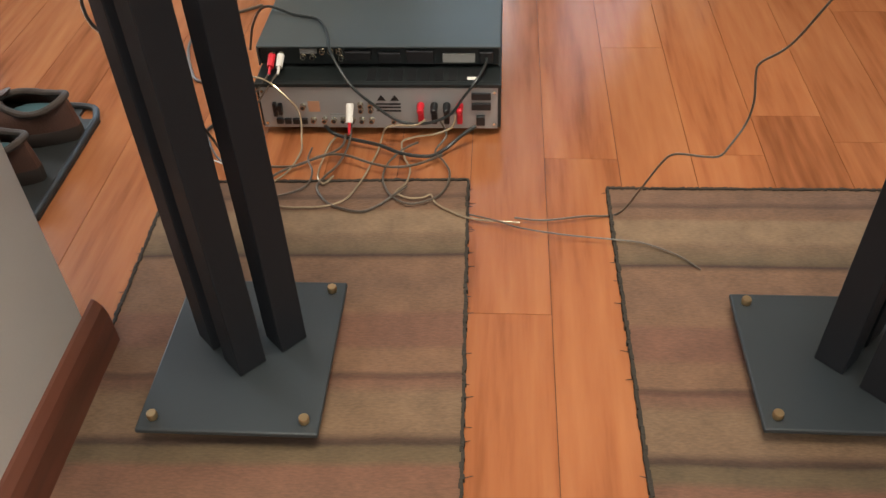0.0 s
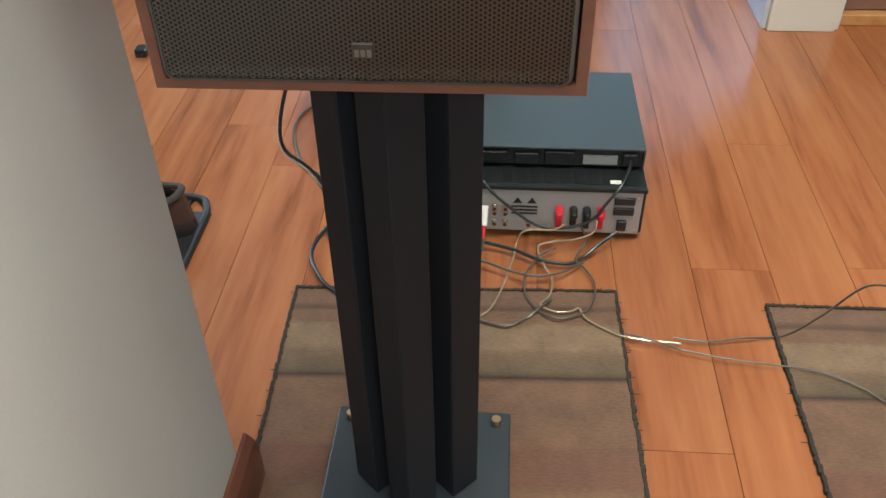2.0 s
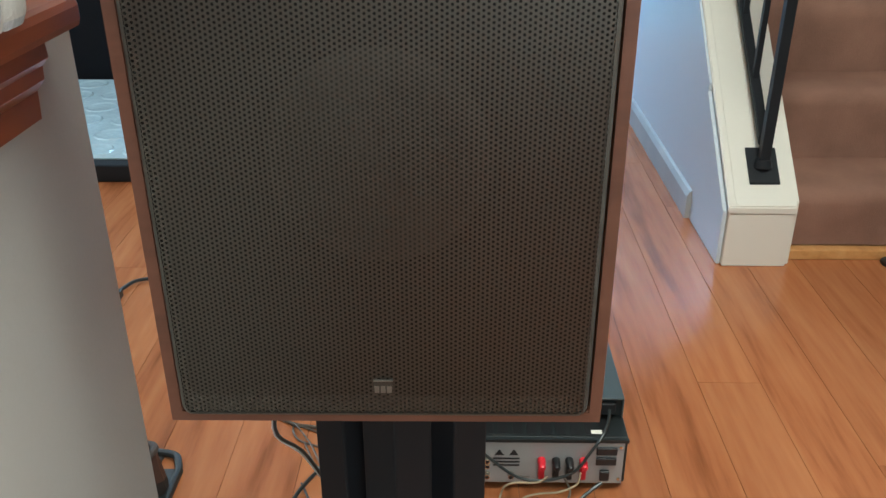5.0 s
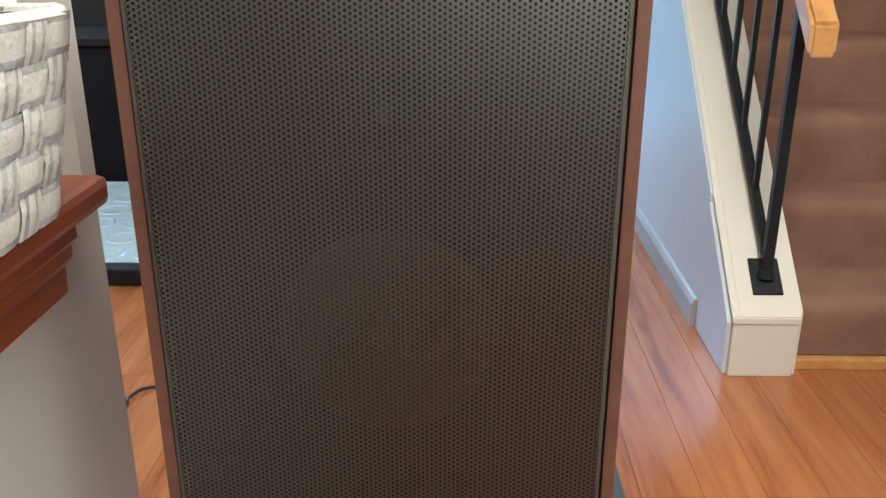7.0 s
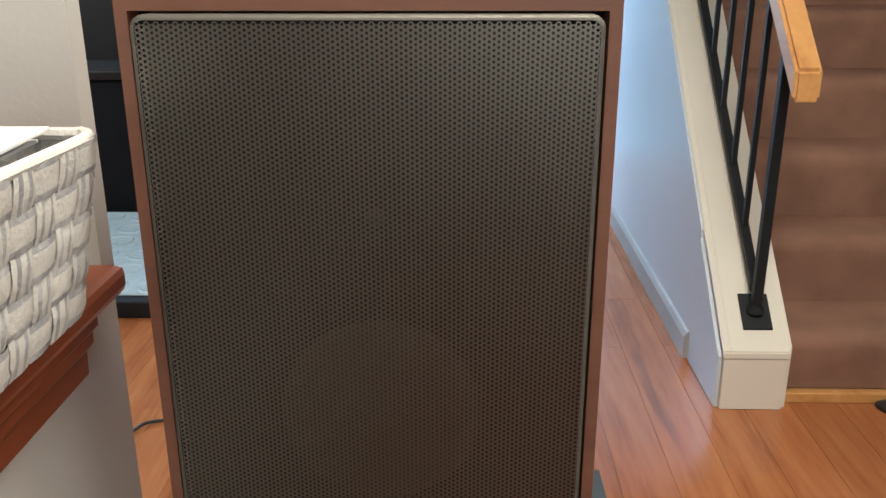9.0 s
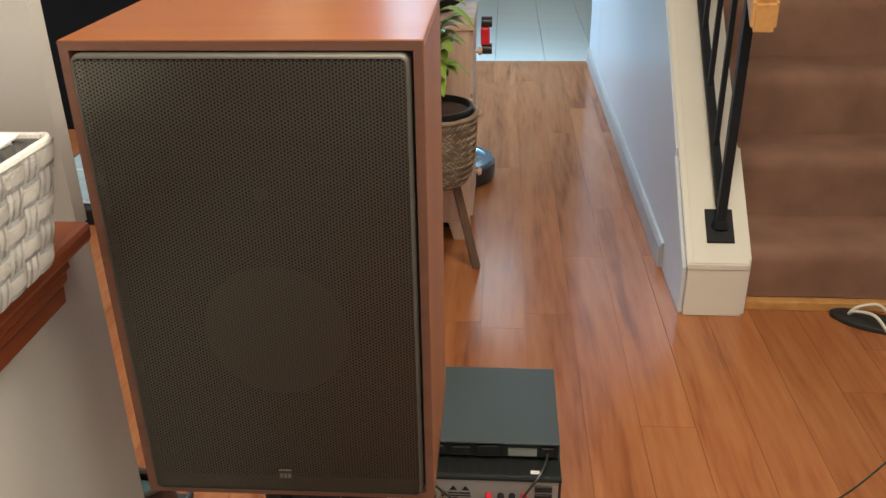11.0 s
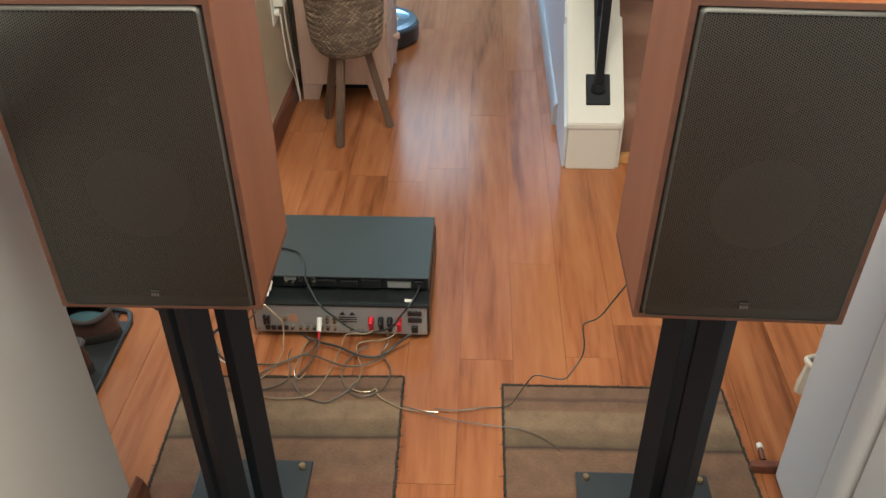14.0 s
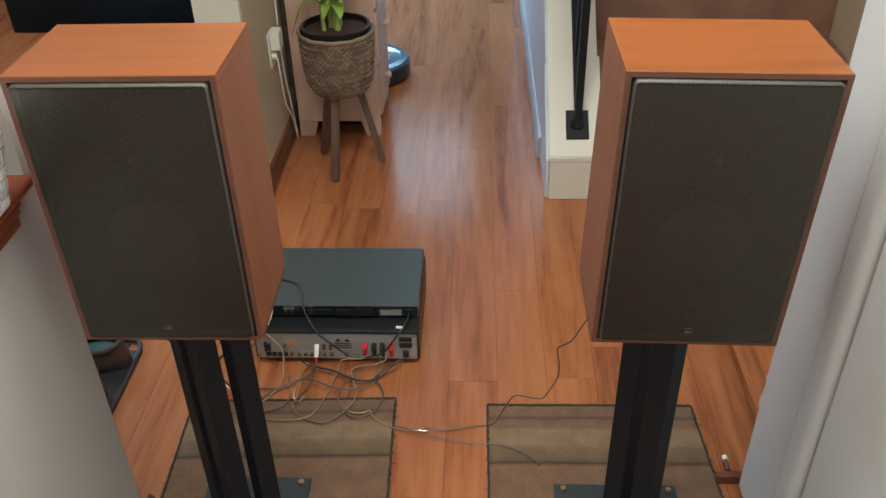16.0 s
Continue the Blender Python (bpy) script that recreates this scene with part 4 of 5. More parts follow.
def shoe(name, label, at, turn, length, width, height, upper, sole, lining, laces=True):
    """A low shoe: heel at the origin's back, toe along +y."""
    ob = thing(name, label, "shoe", at, turn)

    bm = bmesh.new()
    n = 22

    def outline(scale, z):
        out = []
        for k in range(n):
            a = 2 * math.pi * k / n
            y = 0.5 + 0.5 * math.sin(a)
            w = width * (0.36 + 0.16 * math.sin(math.pi * min(1, y * 1.15)) + (0.04 if y > 0.6 else 0))
            out.append((w * math.cos(a) * scale, (y - 0.5) * length * (0.92 + 0.08 * scale), z))
        return out
    rings = [outline(1.0, 0.0), outline(1.05, 0.006), outline(1.05, 0.022), outline(1.0, 0.027)]
    vs = [[bm.verts.new(p) for p in r] for r in rings]
    for a, b in zip(vs, vs[1:]):
        for k in range(n):
            bm.faces.new((a[k], a[(k + 1) % n], b[(k + 1) % n], b[k]))
    bm.faces.new(vs[0][::-1])
    bm.faces.new(vs[-1])
    part("sole", bm, sole, ob, smooth=True)
    bm = bmesh.new()
    levels = []
    for q in (0.0, 0.2, 0.45, 0.7, 0.9, 1.0):
        r = []
        for x, y, _ in outline(0.98, 0):
            t = y / length + 0.5
            top = height * (1.0 - 1.1 * t if t < 0.2 else 0.78 + 0.45 * (t - 0.2) if t < 0.45 else max(0.42, 0.89 - (t - 0.45) * 1.0)) - 0.027
            if t > 0.86:
                top *= max(0.55, 1 - (t - 0.86) * 3)
            pull = 1 - 0.55 * q ** 2.4 if t > 0.42 else 1 - 0.28 * q ** 2
            r.append(bm.verts.new((x * pull, y * (1 - 0.06 * q), 0.0265 + top * q)))
        levels.append(r)
    for a, b in zip(levels, levels[1:]):
        for k in range(n):
            bm.faces.new((a[k], a[(k + 1) % n], b[(k + 1) % n], b[k]))
    part("upper", bm, upper, ob, smooth=True)
    tongue = bmesh.new()
    bmesh.ops.create_uvsphere(tongue, u_segments=14, v_segments=8, radius=1.0, matrix=Matrix.Translation((0, length * 0.16, height * 0.62)) @ pose(0, 0, 0, -32, 0, 0) @ Matrix.Diagonal((width * 0.22, length * 0.30, height * 0.10, 1)))
    part("tongue", tongue, upper, ob, smooth=True)
    lin = bmesh.new()
    bmesh.ops.create_uvsphere(lin, u_segments=16, v_segments=8, radius=1.0, matrix=Matrix.Translation((0, -length * 0.22, height * 0.52)) @ Matrix.Diagonal((width * 0.33, length * 0.21, height * 0.10, 1)))
    part("lining", lin, lining, ob, smooth=True)
    pts = []
    for k in range(17):
        a = 2 * math.pi * k / 16
        y = -length * 0.22 + length * 0.23 * math.sin(a)
        pts.append((width * 0.345 * math.cos(a), y, height * (0.80 + 0.24 * max(0, -math.sin(a)) ** 2 + 0.10 * max(0, math.sin(a)))))
    part("collar", cable_mesh("collar", pts, 0.0065, upper), M_COLLAR if upper is M_LEATHER else upper, ob, "padded collar", smooth=True)
    if laces:
        for i in range(4):
            y = length * (0.08 + 0.055 * i)
            z = height * (0.80 - 0.10 * i)
            part("lace", cable_mesh("lace", [(-width * 0.2, y - 0.008, z - 0.012), (0, y, z + 0.004), (width * 0.2, y + 0.008, z - 0.012)], 0.0028, lining), M_GREYWIRE, ob, smooth=True)
    return ob


tray = thing("boot_tray", "black rubber boot tray on the floor", "tray", (-1.075, 1.618, 0.0))
bm = bmesh.new()
box(bm, -0.36, 0.24, -0.20, 0.18, 0.0, 0.006)
bmesh.ops.bevel(bm, geom=[e for e in bm.edges if abs(e.verts[0].co.z - e.verts[1].co.z) > 0.004], offset=0.045, segments=5, affect="EDGES")
part("floor_sheet", bm, M_RUBBER, tray)
part("rim", cable_mesh("rim", [(-0.31, -0.195, 0.009), (-0.1, -0.195, 0.009), (0.10, -0.195, 0.009), (0.19, -0.195, 0.009), (0.23, -0.165, 0.009), (0.235, -0.1, 0.009), (0.235, 0.08, 0.009), (0.23, 0.145, 0.009), (0.19, 0.175, 0.009), (0.0, 0.175, 0.009), (-0.31, 0.175, 0.009)], 0.0065, M_RUBBER), M_RUBBER, tray, smooth=True)
shoe("walking_shoe", "worn brown leather walking shoe with teal lining on the tray", (-0.982, 1.712, 0.0062), 84, 0.28, 0.108, 0.080, M_LEATHER, M_SOLE, M_TEAL)
shoe("walking_shoe", "worn brown leather walking shoe with loose laces on the tray", (-1.002, 1.592, 0.0062), 80, 0.28, 0.106, 0.080, M_LEATHER, M_SOLE, M_TEAL)
shoe("dark_shoe", "dark blue-black shoe standing on the tray", (-0.995, 1.468, 0.0062), 88, 0.26, 0.10, 0.09, M_DARK, M_SOLE, M_DARK)
shoe("sneaker", "cream sneaker on the floor by the wall end", (0.893, 1.60, 0.0), -75, 0.25, 0.095, 0.085, M_CREAM, M_CREAM, M_LABELGREY)
shoe("sneaker", "cream sneaker beside its pair on the floor", (0.884, 1.498, 0.0), -80, 0.25, 0.095, 0.085, M_CREAM, M_CREAM, M_LABELGREY)

flip = thing("flip_flop", "black flip-flop with a white strap by the stairs", "flip-flop", (0.83, 2.52, 0.0), 62)
bm = bmesh.new()
prev = []
for z, s in ((0.0, 0.97), (0.004, 1.0), (0.012, 1.0), (0.015, 0.96)):
    prev.append([bm.verts.new(((0.036 + 0.012 * math.sin(math.pi * (0.5 + 0.5 * math.sin(a)) * 0.8)) * math.cos(a) * s, 0.115 * math.sin(a) * s, z)) for a in [2 * math.pi * k / 24 for k in range(24)]])
for a, b in zip(prev, prev[1:]):
    for k in range(24):
        bm.faces.new((a[k], a[(k + 1) % 24], b[(k + 1) % 24], b[k]))
bm.faces.new(prev[0][::-1])
bm.faces.new(prev[-1])
part("sole", bm, M_RUBBER, flip, smooth=True)
for s in (-1, 1):
    part("strap", cable_mesh("strap", [(0, 0.065, 0.014), (s * 0.012, 0.05, 0.034), (s * 0.034, 0.0, 0.046), (s * 0.043, -0.04, 0.012)], 0.0045, M_WHITEPL), M_WHITEPL, flip, "white strap", smooth=True)

stop = thing("door_stop", "brown door stop with a white rubber tip on the baseboard", "door stop", (0.626, 1.3475, 0.012), 0)
part("rod", tube(bmesh.new(), (0.02, 0.006, 0), (0.02, 0.035, 0.002), 0.0055, 0.005), M_TRIM, stop, smooth=True)
part("tip", tube(bmesh.new(), (0.02, 0.035, 0.002), (0.02, 0.048, 0.002), 0.0068, 0.006), M_WHITEPL, stop, "white rubber tip", smooth=True)

# ---- basket on the ledge ----
bas = thing("basket", "grey and white woven basket full of papers on the ledge", "basket", (-0.711, 0.858, 0.9185))


def woven_face(p00, p10, p01, p11, nu, nv, out, phase):
    """Ribbons that go over and under each other between four corners; every ribbon is a mesh of its own."""
    rnd = random.Random(11 + phase)
    p00, p10, p01, p11, out = map(Vector, (p00, p10, p01, p11, out))

    def at(u, v):
        return p00 * (1 - u) * (1 - v) + p10 * u * (1 - v) + p01 * (1 - u) * v + p11 * u * v

    def ribbon(index, count, cross, upright, wide):
        bm = bmesh.new()
        rows = []
        for s in range(cross * 4 + 1):
            t = s / (cross * 4)
            over = math.cos(math.pi * (t * cross - 0.5)) * (1 if (index + phase) % 2 else -1) * (1 if upright else -1)
            lift = 0.0018 + 0.0014 * over
            row = []
            for q, edge in ((-1, 0.55), (-0.62, 0.9), (-0.28, 1.0), (0.28, 1.0), (0.62, 0.9), (1, 0.55)):
                c = (index + 0.5 + q * wide / 2) / count
                p = at(c, t) if upright else at(t, c)
                row.append(bm.verts.new(p + out * (lift + 0.0016 * edge + rnd.uniform(-0.0005, 0.0005))))
            rows.append(row)
        for a, b in zip(rows, rows[1:]):
            for k in range(5):
                bm.faces.new((a[k], a[k + 1], b[k + 1], b[k])).material_index = int(k in ((1, 3) if upright else (0, 4)))
        return bm
    for i in range(nu):
        strip = part("upright_strip", ribbon(i, nu, nv, True, 0.90), M_BASKETWHITE, bas, smooth=True)
        strip.data.materials.append(M_BASKETGREY)
    for j in range(nv):
        strip = part("level_strip", ribbon(j, nv, nu, False, 0.96), M_BASKETWHITE, bas, smooth=True)
        strip.data.materials.append(M_BASKETGREY)


bx, by, tx, ty, hh = 0.124, 0.174, 0.140, 0.190, 0.108
corners = {"e": ((bx, -by, 0), (bx, by, 0), (tx, -ty, hh), (tx, ty, hh), 15, 5, (1, 0, 0.1)), "n": ((bx, by, 0), (-bx, by, 0), (tx, ty, hh), (-tx, ty, hh), 11, 5, (0, 1, 0.1)),
           "w": ((-bx, by, 0), (-bx, -by, 0), (-tx, ty, hh), (-tx, -ty, hh), 15, 5, (-1, 0, 0.1)), "s": ((-bx, -by, 0), (bx, -by, 0), (-tx, -ty, hh), (tx, -ty, hh), 11, 5, (0, -1, 0.1))}
for k, (key, c) in enumerate(corners.items()):
    woven_face(*c, k)
bm = bmesh.new()
box(bm, -bx + 0.003, bx - 0.003, -by + 0.003, by - 0.003, 0, hh * 0.85)
part("liner", bm, M_BASKETGREY, bas)
rim_line = []
for sx, sy, ex, ey in ((1, -1, 1, 1), (1, 1, -1, 1), (-1, 1, -1, -1), (-1, -1, 1, -1)):
    for k in (0.02, 0.06, 0.35, 0.65, 0.94, 0.98):
        rim_line.append((tx * (sx + (ex - sx) * k), ty * (sy + (ey - sy) * k), hh + 0.0012 * math.sin(9 * k + 3 * sx)))
part("rim", cable_mesh("rim", rim_line + rim_line[:1], 0.0040, M_BASKETWHITE), M_BASKETWHITE, bas, "padded white rim", smooth=True)
for i, (dx, dy, dz, rz, rx) in enumerate(((0.0, 0.0, 0.1045, 2, 0.3), (-0.012, 0.008, 0.1080, -3, 0.5), (0.012, -0.004, 0.1115, 3, 0.6))):
    bm = box(bmesh.new(), -0.118, 0.118, -0.162, 0.162, 0, 0.0016)
    bmesh.ops.transform(bm, verts=bm.verts, matrix=pose(-0.711 + dx, 0.872 + dy, 0.9185 + dz, rx, 0.3, rz))
    single("paper", bm, M_PAPER, "loose white papers lying in the basket", "paper", "papers in the basket")

# ---- hall: cabinet, plant, robot, socket ----
hall_cab = thing("hall_cabinet", "whitewashed wooden cabinet standing against the beige wall", "cabinet", (-0.462, 3.028, 0.0))
part("end_panel", boxes((-0.158, 0.158, 0, 0.016, 0.062, 0.70), bevel=0.002), M_PALEWOOD, hall_cab)
part("body", boxes((-0.155, 0.150, 0.0165, 0.36, 0.062, 0.70)), M_PALEWOOD, hall_cab)
part("top_board", boxes((-0.168, 0.170, -0.010, 0.372, 0.701, 0.722), bevel=0.003), M_PALEWOOD, hall_cab)
for a, b in ((-0.158, -0.092), (0.092, 0.158)):
    bm = bmesh.new()
    if a > 0:
        out = [(a + 0.010, 0.0), (b, 0.0), (b, 0.0615), (a - 0.008, 0.0615)]
    else:
        out = [(a, 0.0), (b - 0.010, 0.0), (b + 0.008, 0.0615), (a, 0.0615)]
    part("foot", extrude_profile(out, 0.0, 0.03), M_PALEWOOD, hall_cab)
    part("foot", extrude_profile(out, 0.33, 0.36), M_PALEWOOD, hall_cab)
# near-black block between the feet, put in for the shade there
part("shade_block", boxes((-0.150, 0.140, 0.10, 0.33, 0.0, 0.0615)), M_DARK, hall_cab, "dark block put in for the shade under the cabinet")
for z in (0.075, 0.285, 0.495):
    d = part("drawer", boxes((0.1505, 0.166, 0.03, 0.345, z, z + 0.195), bevel=0.003), M_PALEWOOD, hall_cab)
    bm = tube(bmesh.new(), (0.166, 0.19, z + 0.1), (0.178, 0.19, z + 0.1), 0.006, 0.008)
    tube(bm, (0.178, 0.19, z + 0.1), (0.190, 0.19, z + 0.1), 0.015, 0.011)
    part("knob", bm, M_PALEWOOD, d, "round pale wooden knob", smooth=True)
bag = bmesh.new()
bmesh.ops.create_icosphere(bag, subdivisions=3, radius=1.0)
for v in bag.verts:
    v.co = Vector((v.co.x * 0.11, v.co.y * 0.10, v.co.z * 0.075)) * (1 + 0.18 * noise.noise(v.co * 2.2))
single("black_bag", bag, M_DARK, "crumpled black bag lying on the hall cabinet", "bag", smooth=True, at=(-0.43, 3.228, 0.794))
toy = thing("toy_cart", "small red and white toy with black wheels hanging by the cabinet", "toy", (-0.262, 3.34, 0.62))
part("frame", boxes((-0.018, 0.012, -0.02, 0.02, -0.03, 0.03), bevel=0.006), M_RED, toy)
for z in (-0.045, 0.045):
    part("wheel", tube(bmesh.new(), (-0.016, 0, z), (0.02, 0, z), 0.018, seg=18), M_PLASTIC, toy, smooth=True)

plant = thing("planter", "seagrass planter basket on a three-legged wooden stand", "planter", (-0.402, 2.787, 0.0))
PR = [(0.072, 0.300), (0.095, 0.312), (0.112, 0.345), (0.120, 0.40), (0.123, 0.46), (0.126, 0.52)]
part("pot_wall", lathe(PR + [(0.119, 0.522), (0.116, 0.49)], 36, False), M_RATTAN2, plant, smooth=True)


def pot_r(z):
    for (r0, z0), (r1, z1) in zip(PR, PR[1:]):
        if z <= z1:
            return r0 + (r1 - r0) * (z - z0) / (z1 - z0)
    return PR[-1][0]


weave_a, weave_b = bmesh.new(), bmesh.new()
rnd = random.Random(3)
for j in range(20):
    for i in range(46):
        a0 = 2 * math.pi * (i + (j % 2) * 0.5) / 46
        z = 0.310 + j * 0.0102
        if z > 0.505:
            continue
        r = pot_r(z) + 0.0015
        target = weave_a if rnd.random() < (0.72 if j % 6 in (1, 2, 3) else 0.30) else weave_b
        w, h, tilt = 0.0155, 0.0088, (0.8 if j % 2 else -0.8)
        q = []
        for su, sv in ((-1, -1), (1, -1), (1, 1), (-1, 1)):
            du = su * w * 0.5 + sv * h * 0.5 * tilt
            dz = sv * h * 0.5 + su * w * 0.25 * tilt
            rr = pot_r(min(0.515, max(0.3, z + dz))) + 0.0012
            q.append(target.verts.new((rr * math.cos(a0 + du / r), rr * math.sin(a0 + du / r), z + dz)))
        c = target.verts.new(((r + 0.003 + rnd.random() * 0.0015) * math.cos(a0), (r + 0.003) * math.sin(a0), z))
        for k in range(4):
            target.faces.new((q[k], q[(k + 1) % 4], c))
part("light_weave", weave_a, M_RATTAN, plant, "light brown woven strands")
part("dark_weave", weave_b, M_RATTAN2, plant, "dark brown woven strands")
part("braided_rim", cable_mesh("rim", [(0.125 * math.cos(2 * math.pi * k / 24), 0.125 * math.sin(2 * math.pi * k / 24), 0.518 + 0.002 * (k % 2)) for k in range(25)], 0.007, M_RATTAN), M_RATTAN, plant, smooth=True)
part("inner_pot", lathe([(0.098, 0.47), (0.114, 0.522), (0.116, 0.540), (0.108, 0.541), (0.104, 0.52)], 32, False), M_PLASTIC, plant, "black plastic inner pot", smooth=True)
part("soil", lathe([(0.106, 0.522), (0.08, 0.526), (0.04, 0.530), (0.001, 0.529)], 28, False), M_SOIL, plant, "dark potting soil", smooth=True)
for lx, ly in ((-0.032, -0.115), (0.125, 0.035), (-0.105, 0.095)):
    a, b = Vector((lx, ly, 0.0)), Vector((lx * 0.42, ly * 0.42, 0.335))
    bm = bmesh.new()
    m = Matrix.Translation((a + b) / 2) @ (b - a).to_track_quat("Z", "Y").to_matrix().to_4x4()
    bmesh.ops.create_cube(bm, size=1.0, matrix=m @ Matrix.Diagonal((0.025, 0.025, (b - a).length, 1)))
    bmesh.ops.bevel(bm, geom=list(bm.edges), offset=0.004, segments=2, affect="EDGES")
    for v in bm.verts:
        v.co.z = max(v.co.z, 0.0)
    part("leg", bm, M_GREYWOOD, plant, "grey-brown tapered leg")

bamboo = thing("lucky_bamboo", "lucky bamboo with long green leaves in the planter", "plant", (-0.402, 2.787, 0.523))
rnd = random.Random(21)
for i in range(7):
    a = rnd.uniform(0, 6.28)
    r = rnd.uniform(0.005, 0.04)
    x, y, h = r * math.cos(a) - 0.005, r * math.sin(a), rnd.uniform(0.11, 0.30)
    bm = bmesh.new()
    nn = max(3, int(h / 0.045))
    for k in range(nn):
        z0, z1 = h * k / nn, h * (k + 1) / nn
        tube(bm, (x, y, z0), (x, y, z1), 0.0112, 0.0102, 10)
        tube(bm, (x, y, z1 - 0.002), (x, y, z1 + 0.002), 0.0122, 0.0122, 10)
    stalk = part("stalk", bm, M_STALK, bamboo, smooth=True)
    for q in range(7):
        z = h * (0.52 + 0.48 * (q + 1) / 7)
        b = rnd.uniform(0, 6.28)
        length, up = rnd.uniform(0.08, 0.15), rnd.uniform(0.5, 1.2)
        bm = bmesh.new()
        side = Vector((-math.sin(b), math.cos(b), 0))
        rows = []
        for s in range(7):
            t = s / 6
            c = Vector((x, y, z)) + Vector((math.cos(b), math.sin(b), 0)) * length * t * 0.8 + Vector((0, 0, length * (up * t - 0.85 * t * t)))
            w = 0.021 * math.sin(math.pi * (0.08 + 0.9 * t)) + 0.001
            rows.append((bm.verts.new(c - side * w + Vector((0, 0, w * 0.35))), bm.verts.new(c), bm.verts.new(c + side * w + Vector((0, 0, w * 0.35)))))
        for r0, r1 in zip(rows, rows[1:]):
            bm.faces.new((r0[0], r0[1], r1[1], r1[0]))
            bm.faces.new((r0[1], r0[2], r1[2], r1[1]))
        part("leaf", bm, M_LEAF, stalk, smooth=True)

bm = bmesh.new()
rows = []
for s in range(8):
    t = s / 7
    c = Vector((-0.035 - 0.10 * t, -0.03 - 0.03 * t, 0.10 + 0.03 * math.sin(3.0 * t) - 0.10 * t * t))
    w = 0.024 * math.sin(math.pi * (0.06 + 0.9 * t)) + 0.001
    rows.append((bm.verts.new(c + Vector((0.2, -1, 0.2)) * w), bm.verts.new(c - Vector((0, 0, 0.004))), bm.verts.new(c + Vector((-0.2, 1, 0.2)) * w)))
for r0, r1 in zip(rows, rows[1:]):
    bm.faces.new((r0[0], r0[1], r1[1], r1[0]))
    bm.faces.new((r0[1], r0[2], r1[2], r1[1]))
side_stalk = part("stalk", tube(bmesh.new(), (-0.034, -0.03, 0.0), (-0.036, -0.03, 0.105), 0.008, 0.006, 10), M_STALK, bamboo, smooth=True)
part("leaf", bm, M_LEAF, side_stalk, "drooping leaf", smooth=True)

robot = thing("robot_vacuum", "round robot vacuum parked behind the hall cabinet", "robot vacuum", (-0.395, 3.612, 0.0))
part("body", lathe([(0.150, 0.008), (0.165, 0.014), (0.166, 0.072), (0.160, 0.078)], 48), M_PLASTIC, robot, smooth=True)
part("top_disc", lathe([(0.158, 0.0782), (0.156, 0.088), (0.128, 0.091), (0.126, 0.0895)], 48), M_ROBOT, robot, "glossy blue-grey top", smooth=True)
part("top_ring", lathe([(0.085, 0.0902), (0.080, 0.0925), (0.072, 0.0925), (0.070, 0.0902)], 40), M_TIN, robot, smooth=True)
part("wheel", boxes((-0.12, -0.10, -0.03, 0.03, 0.0, 0.02), (0.10, 0.12, -0.03, 0.03, 0.0, 0.02)), M_RUBBER, robot)

sock = thing("wall_socket", "white wall socket with a plugged-in adapter", "socket", (-0.654, 2.88, 0.42))
part("face_plate", boxes((0.0, 0.005, -0.040, 0.040, -0.062, 0.062), bevel=0.0015), M_WHITEPL, sock)
part("plug_top", tube(bmesh.new(), (0.005, -0.012, -0.024), (0.022, -0.012, -0.024), 0.013), M_WHITEPL, sock, smooth=True)
part("adapter", boxes((0.006, 0.04, -0.028, 0.034, 0.0, 0.066), bevel=0.004), M_WHITEPL, sock, "white plug-in adapter box")
single("adapter_cord", cable_mesh("cord", [(-0.632, 2.835, 0.39), (-0.628, 2.83, 0.30), (-0.630, 2.86, 0.20), (-0.628, 2.92, 0.12), (-0.632, 2.965, 0.04), (-0.63, 2.975, 0.004), (-0.628, 2.95, 0.10), (-0.63, 2.90, 0.30), (-0.625, 2.87, 0.42)], 0.003, M_WHITEPL), M_WHITEPL,
       "white adapter cord hanging down the wall", "cable", "loose cables", smooth=True, at=(0, 0.035, 0))
single("tall_cord", cable_mesh("cord2", [(-0.632, 2.90, 0.485), (-0.63, 2.91, 0.75), (-0.633, 2.90, 1.3)], 0.003, M_WHITEPL), M_WHITEPL, "white cord running up the wall", "cable", "loose cables", smooth=True, at=(0, 0.035, 0))
single("dark_cable", cable_mesh("cord3", [(-0.628, 2.965, 0.22), (-0.63, 2.96, 0.5), (-0.632, 2.955, 0.9)], 0.0045, M_BLACKWIRE), M_BLACKWIRE, "dark cable hanging beside the cabinet", "cable", "loose cables", smooth=True, at=(0, 0.035, 0))

# ---- living room ----
mat = thing("low_platform", "low black platform with a pale embossed top", "platform", (-1.55, 3.62, 0.0))
part("base", boxes((-0.42, 0.30, -0.52, 0.50, 0.0, 0.058), bevel=0.006), M_BLACK, mat)
part("top", boxes((-0.40, 0.28, -0.47, 0.47, 0.0582, 0.064), bevel=0.002), M_GLASS, mat, "pale blue embossed top")
for i in range(4):
    for j in range(6):
        bm = lathe([(0.062, 0.0642), (0.056, 0.068), (0.046, 0.0645), (0.030, 0.067), (0.018, 0.0645), (0.001, 0.066)], 18, False)
        bmesh.ops.translate(bm, verts=bm.verts, vec=(-0.30 + i * 0.155, -0.40 + j * 0.158, 0))
        part("embossed_ring", bm, M_GLASS, mat, smooth=True)
ott = thing("storage_box", "tall black storage box behind the pale platform", "box", (-1.75, 4.32, 0.0))
part("body", boxes((-0.55, 0.42, -0.15, 0.20, 0.0, 0.62), bevel=0.012), M_DARK, ott)
part("lid", boxes((-0.565, 0.435, -0.165, 0.215, 0.6205, 0.66), bevel=0.008), M_PLASTIC, ott)
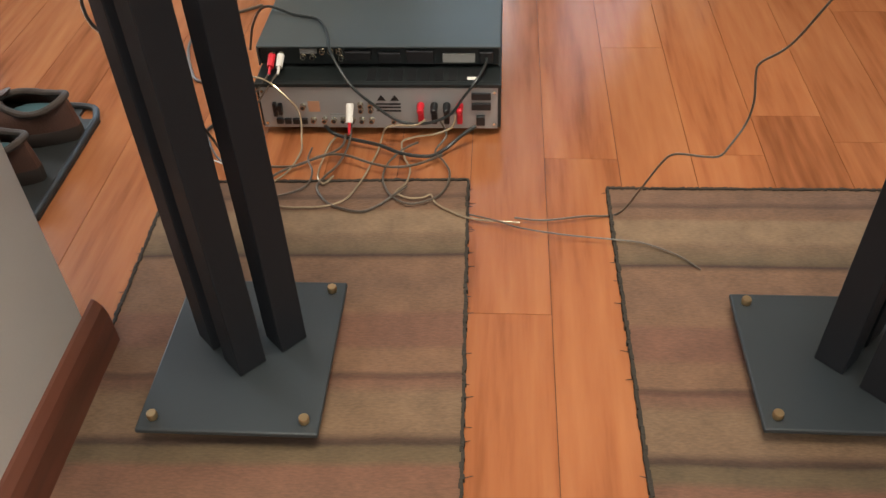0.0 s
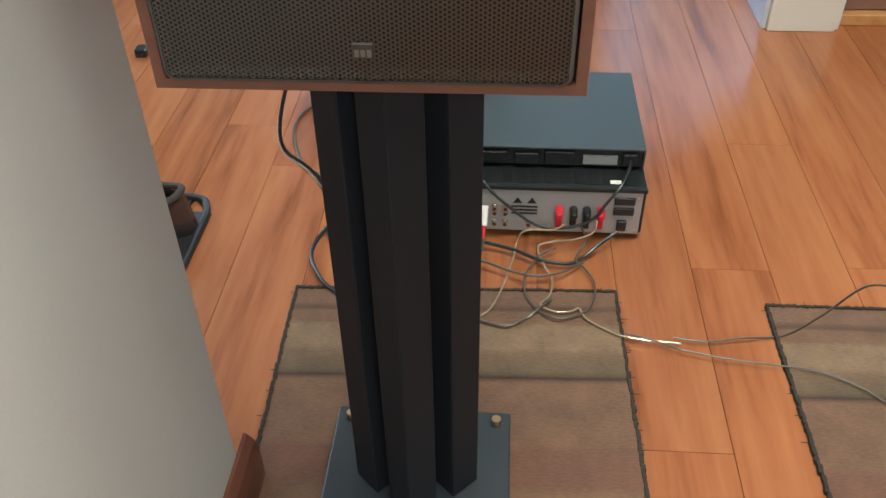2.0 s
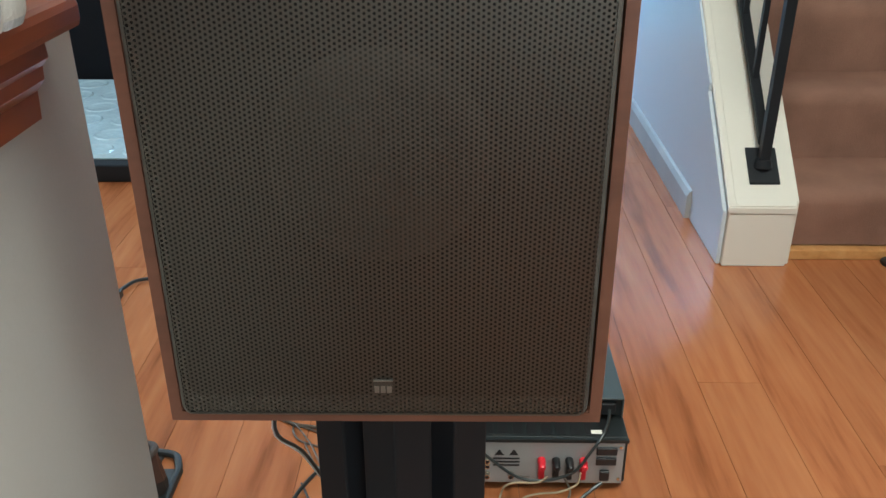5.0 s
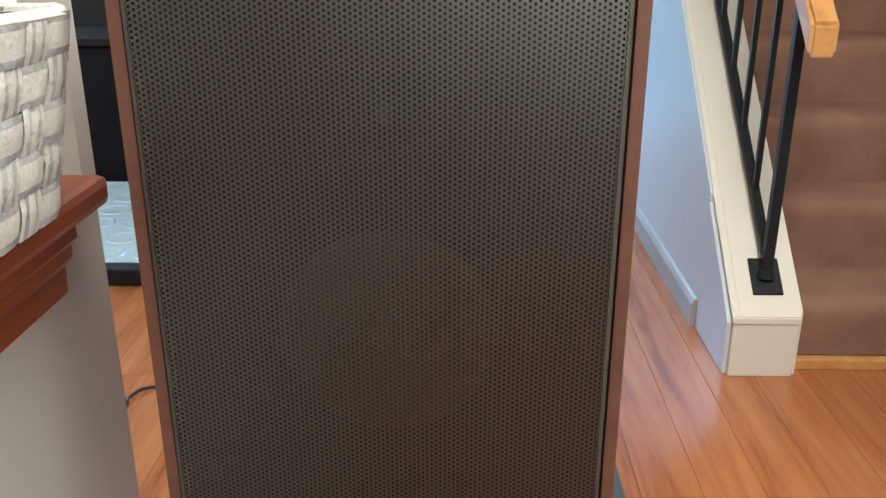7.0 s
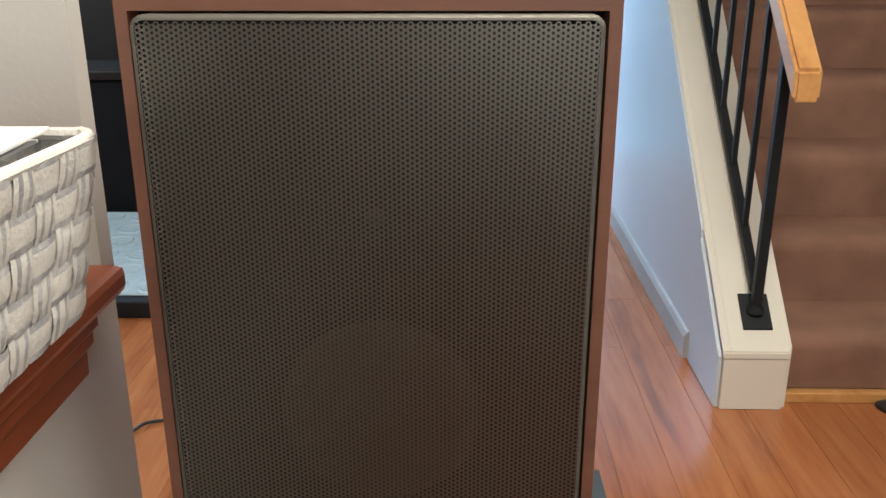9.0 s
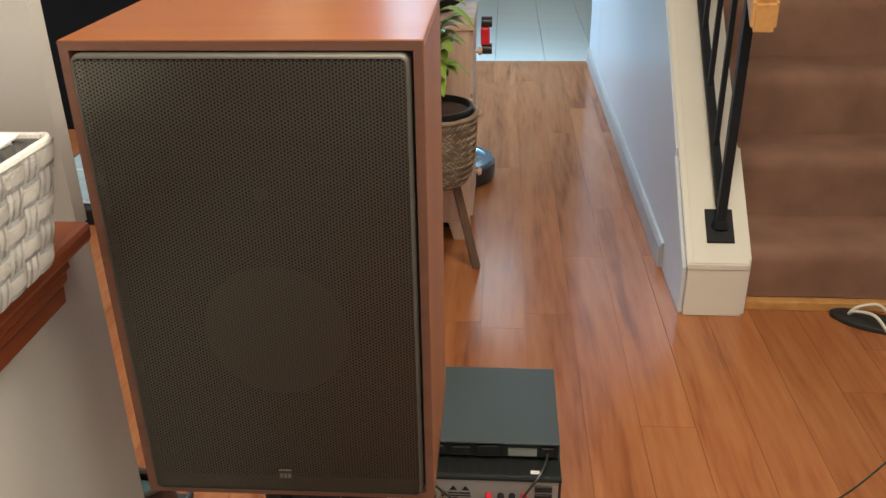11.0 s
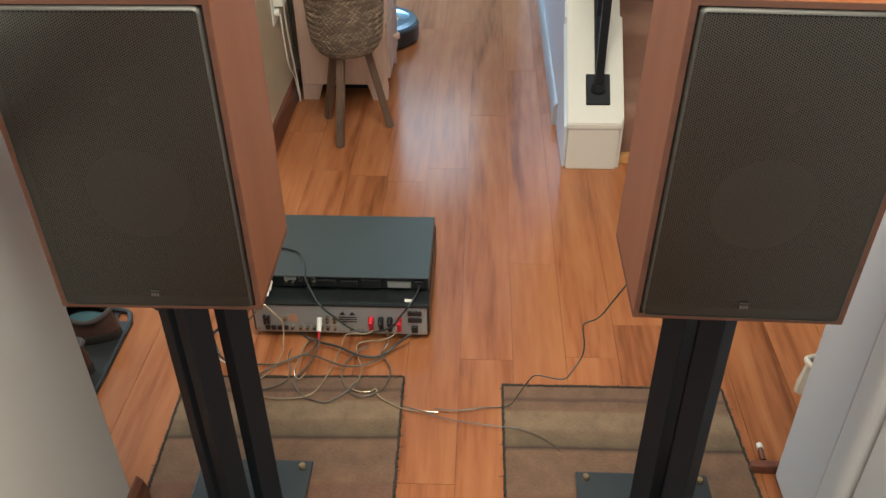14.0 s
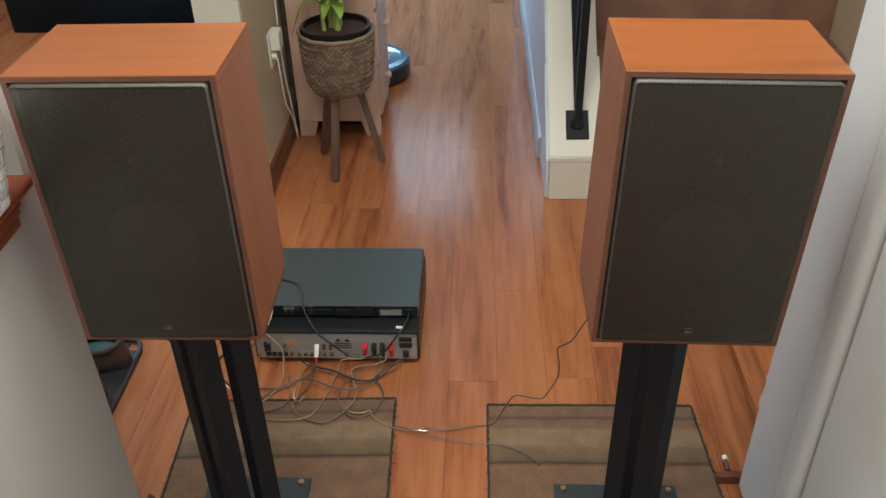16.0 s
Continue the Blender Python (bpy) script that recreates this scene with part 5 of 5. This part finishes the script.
unit = thing("media_unit", "large black media unit with a dark screen", "media unit", (-2.30, 4.78, 0.0))
part("cabinet", boxes((-0.85, 0.70, 0, 0.5, 0.0, 0.34), bevel=0.006), M_DARK, unit)
part("side_box", boxes((-0.10, 0.16, -0.02, 0.3, 0.3405, 0.60), bevel=0.01), M_PLASTIC, unit)
part("screen", boxes((-0.80, 0.66, 0.22, 0.27, 0.37, 1.32), bevel=0.008), M_PLASTIC, unit, "dark television screen")
part("screen_foot", boxes((-0.3, 0.16, 0.17, 0.32, 0.3405, 0.369), bevel=0.004), M_PLASTIC, unit)
single("remote", boxes((-2.07, -1.93, 4.84, 4.90, 0.3405, 0.356), bevel=0.004), M_LABELGREY, "pale grey remote lying on the media unit", "remote")
single("loose_plug", cable_mesh("plugcord", [(-1.17, 2.372, 0.008), (-1.165, 2.40, 0.008), (-1.14, 2.44, 0.008), (-1.05, 2.46, 0.006), (-0.9, 2.47, 0.005), (-0.82, 2.52, 0.005)], 0.0045, M_BLACKWIRE), M_BLACKWIRE,
       "black cord with a loose plug on the floor", "cable", "loose cables", smooth=True)
single("plug_head", boxes((-1.185, -1.158, 2.345, 2.375, 0.0, 0.02), (-1.178, -1.174, 2.33, 2.345, 0.008, 0.012), (-1.168, -1.164, 2.33, 2.345, 0.008, 0.012), bevel=0.002), M_BLACKWIRE, "black mains plug head lying loose", "plug")

# ---- kitchen tiles and floor planks ----
floor = thing("floor", "reddish orange laminate plank floor", "floor", (0, 0, 0), kind="structure")
tiles = thing("floor_kitchen", "pale kitchen floor tiles", "floor", (0, 0, 0), kind="structure")
me = mesh_of("tile", boxes((0, 0.297, 0, 0.297, -0.011, 0.0), bevel=0.0015), M_TILE)
for i in range(-4, 4):
    for j in range(10):
        ob = new("tile", me)
        ob.parent, ob.location = tiles, (i * 0.3 + 0.05, 5.541 + j * 0.298, 0)
PW, PL = 0.127, 1.265
rnd = random.Random(4)
shared = {}


def plank_mesh(length):
    key = round(length, 3)
    if key not in shared:
        shared[key] = mesh_of("plank", boxes((0.0005, PW - 0.0005, 0.0004, key - 0.0004, -0.0038, 0.0)), M_FLOOR)
    return shared[key]


ENDS = {-4: 2.52, -1: 1.276, 0: 1.65, 1: 2.035, 3: 1.787}
far_bm = bmesh.new()
for i in range(-26, 14):
    x = 0.001 + i * PW
    y = -1.49 - rnd.random() * PL
    if i in ENDS:
        y = ENDS[i] - 3 * PL
    while y < 5.538:
        y0, y1 = max(y, -1.49), min(y + PL, 5.536)
        y += PL
        if y1 - y0 < 0.02 or x + PW > 1.745 or x < -3.39:
            continue
        if -10 <= i <= 9 and y1 > 0.0:
            ob = new("plank", plank_mesh(y1 - y0))
            ob.parent, ob.location = floor, (x, y0, 0)
        else:
            box(far_bm, x + 0.0006, x + PW - 0.0006, y0 + 0.0006, y1 - 0.0006, -0.0038, 0.0)
tagged(part("far_planks", far_bm, M_FLOOR, floor), kind="stuff")
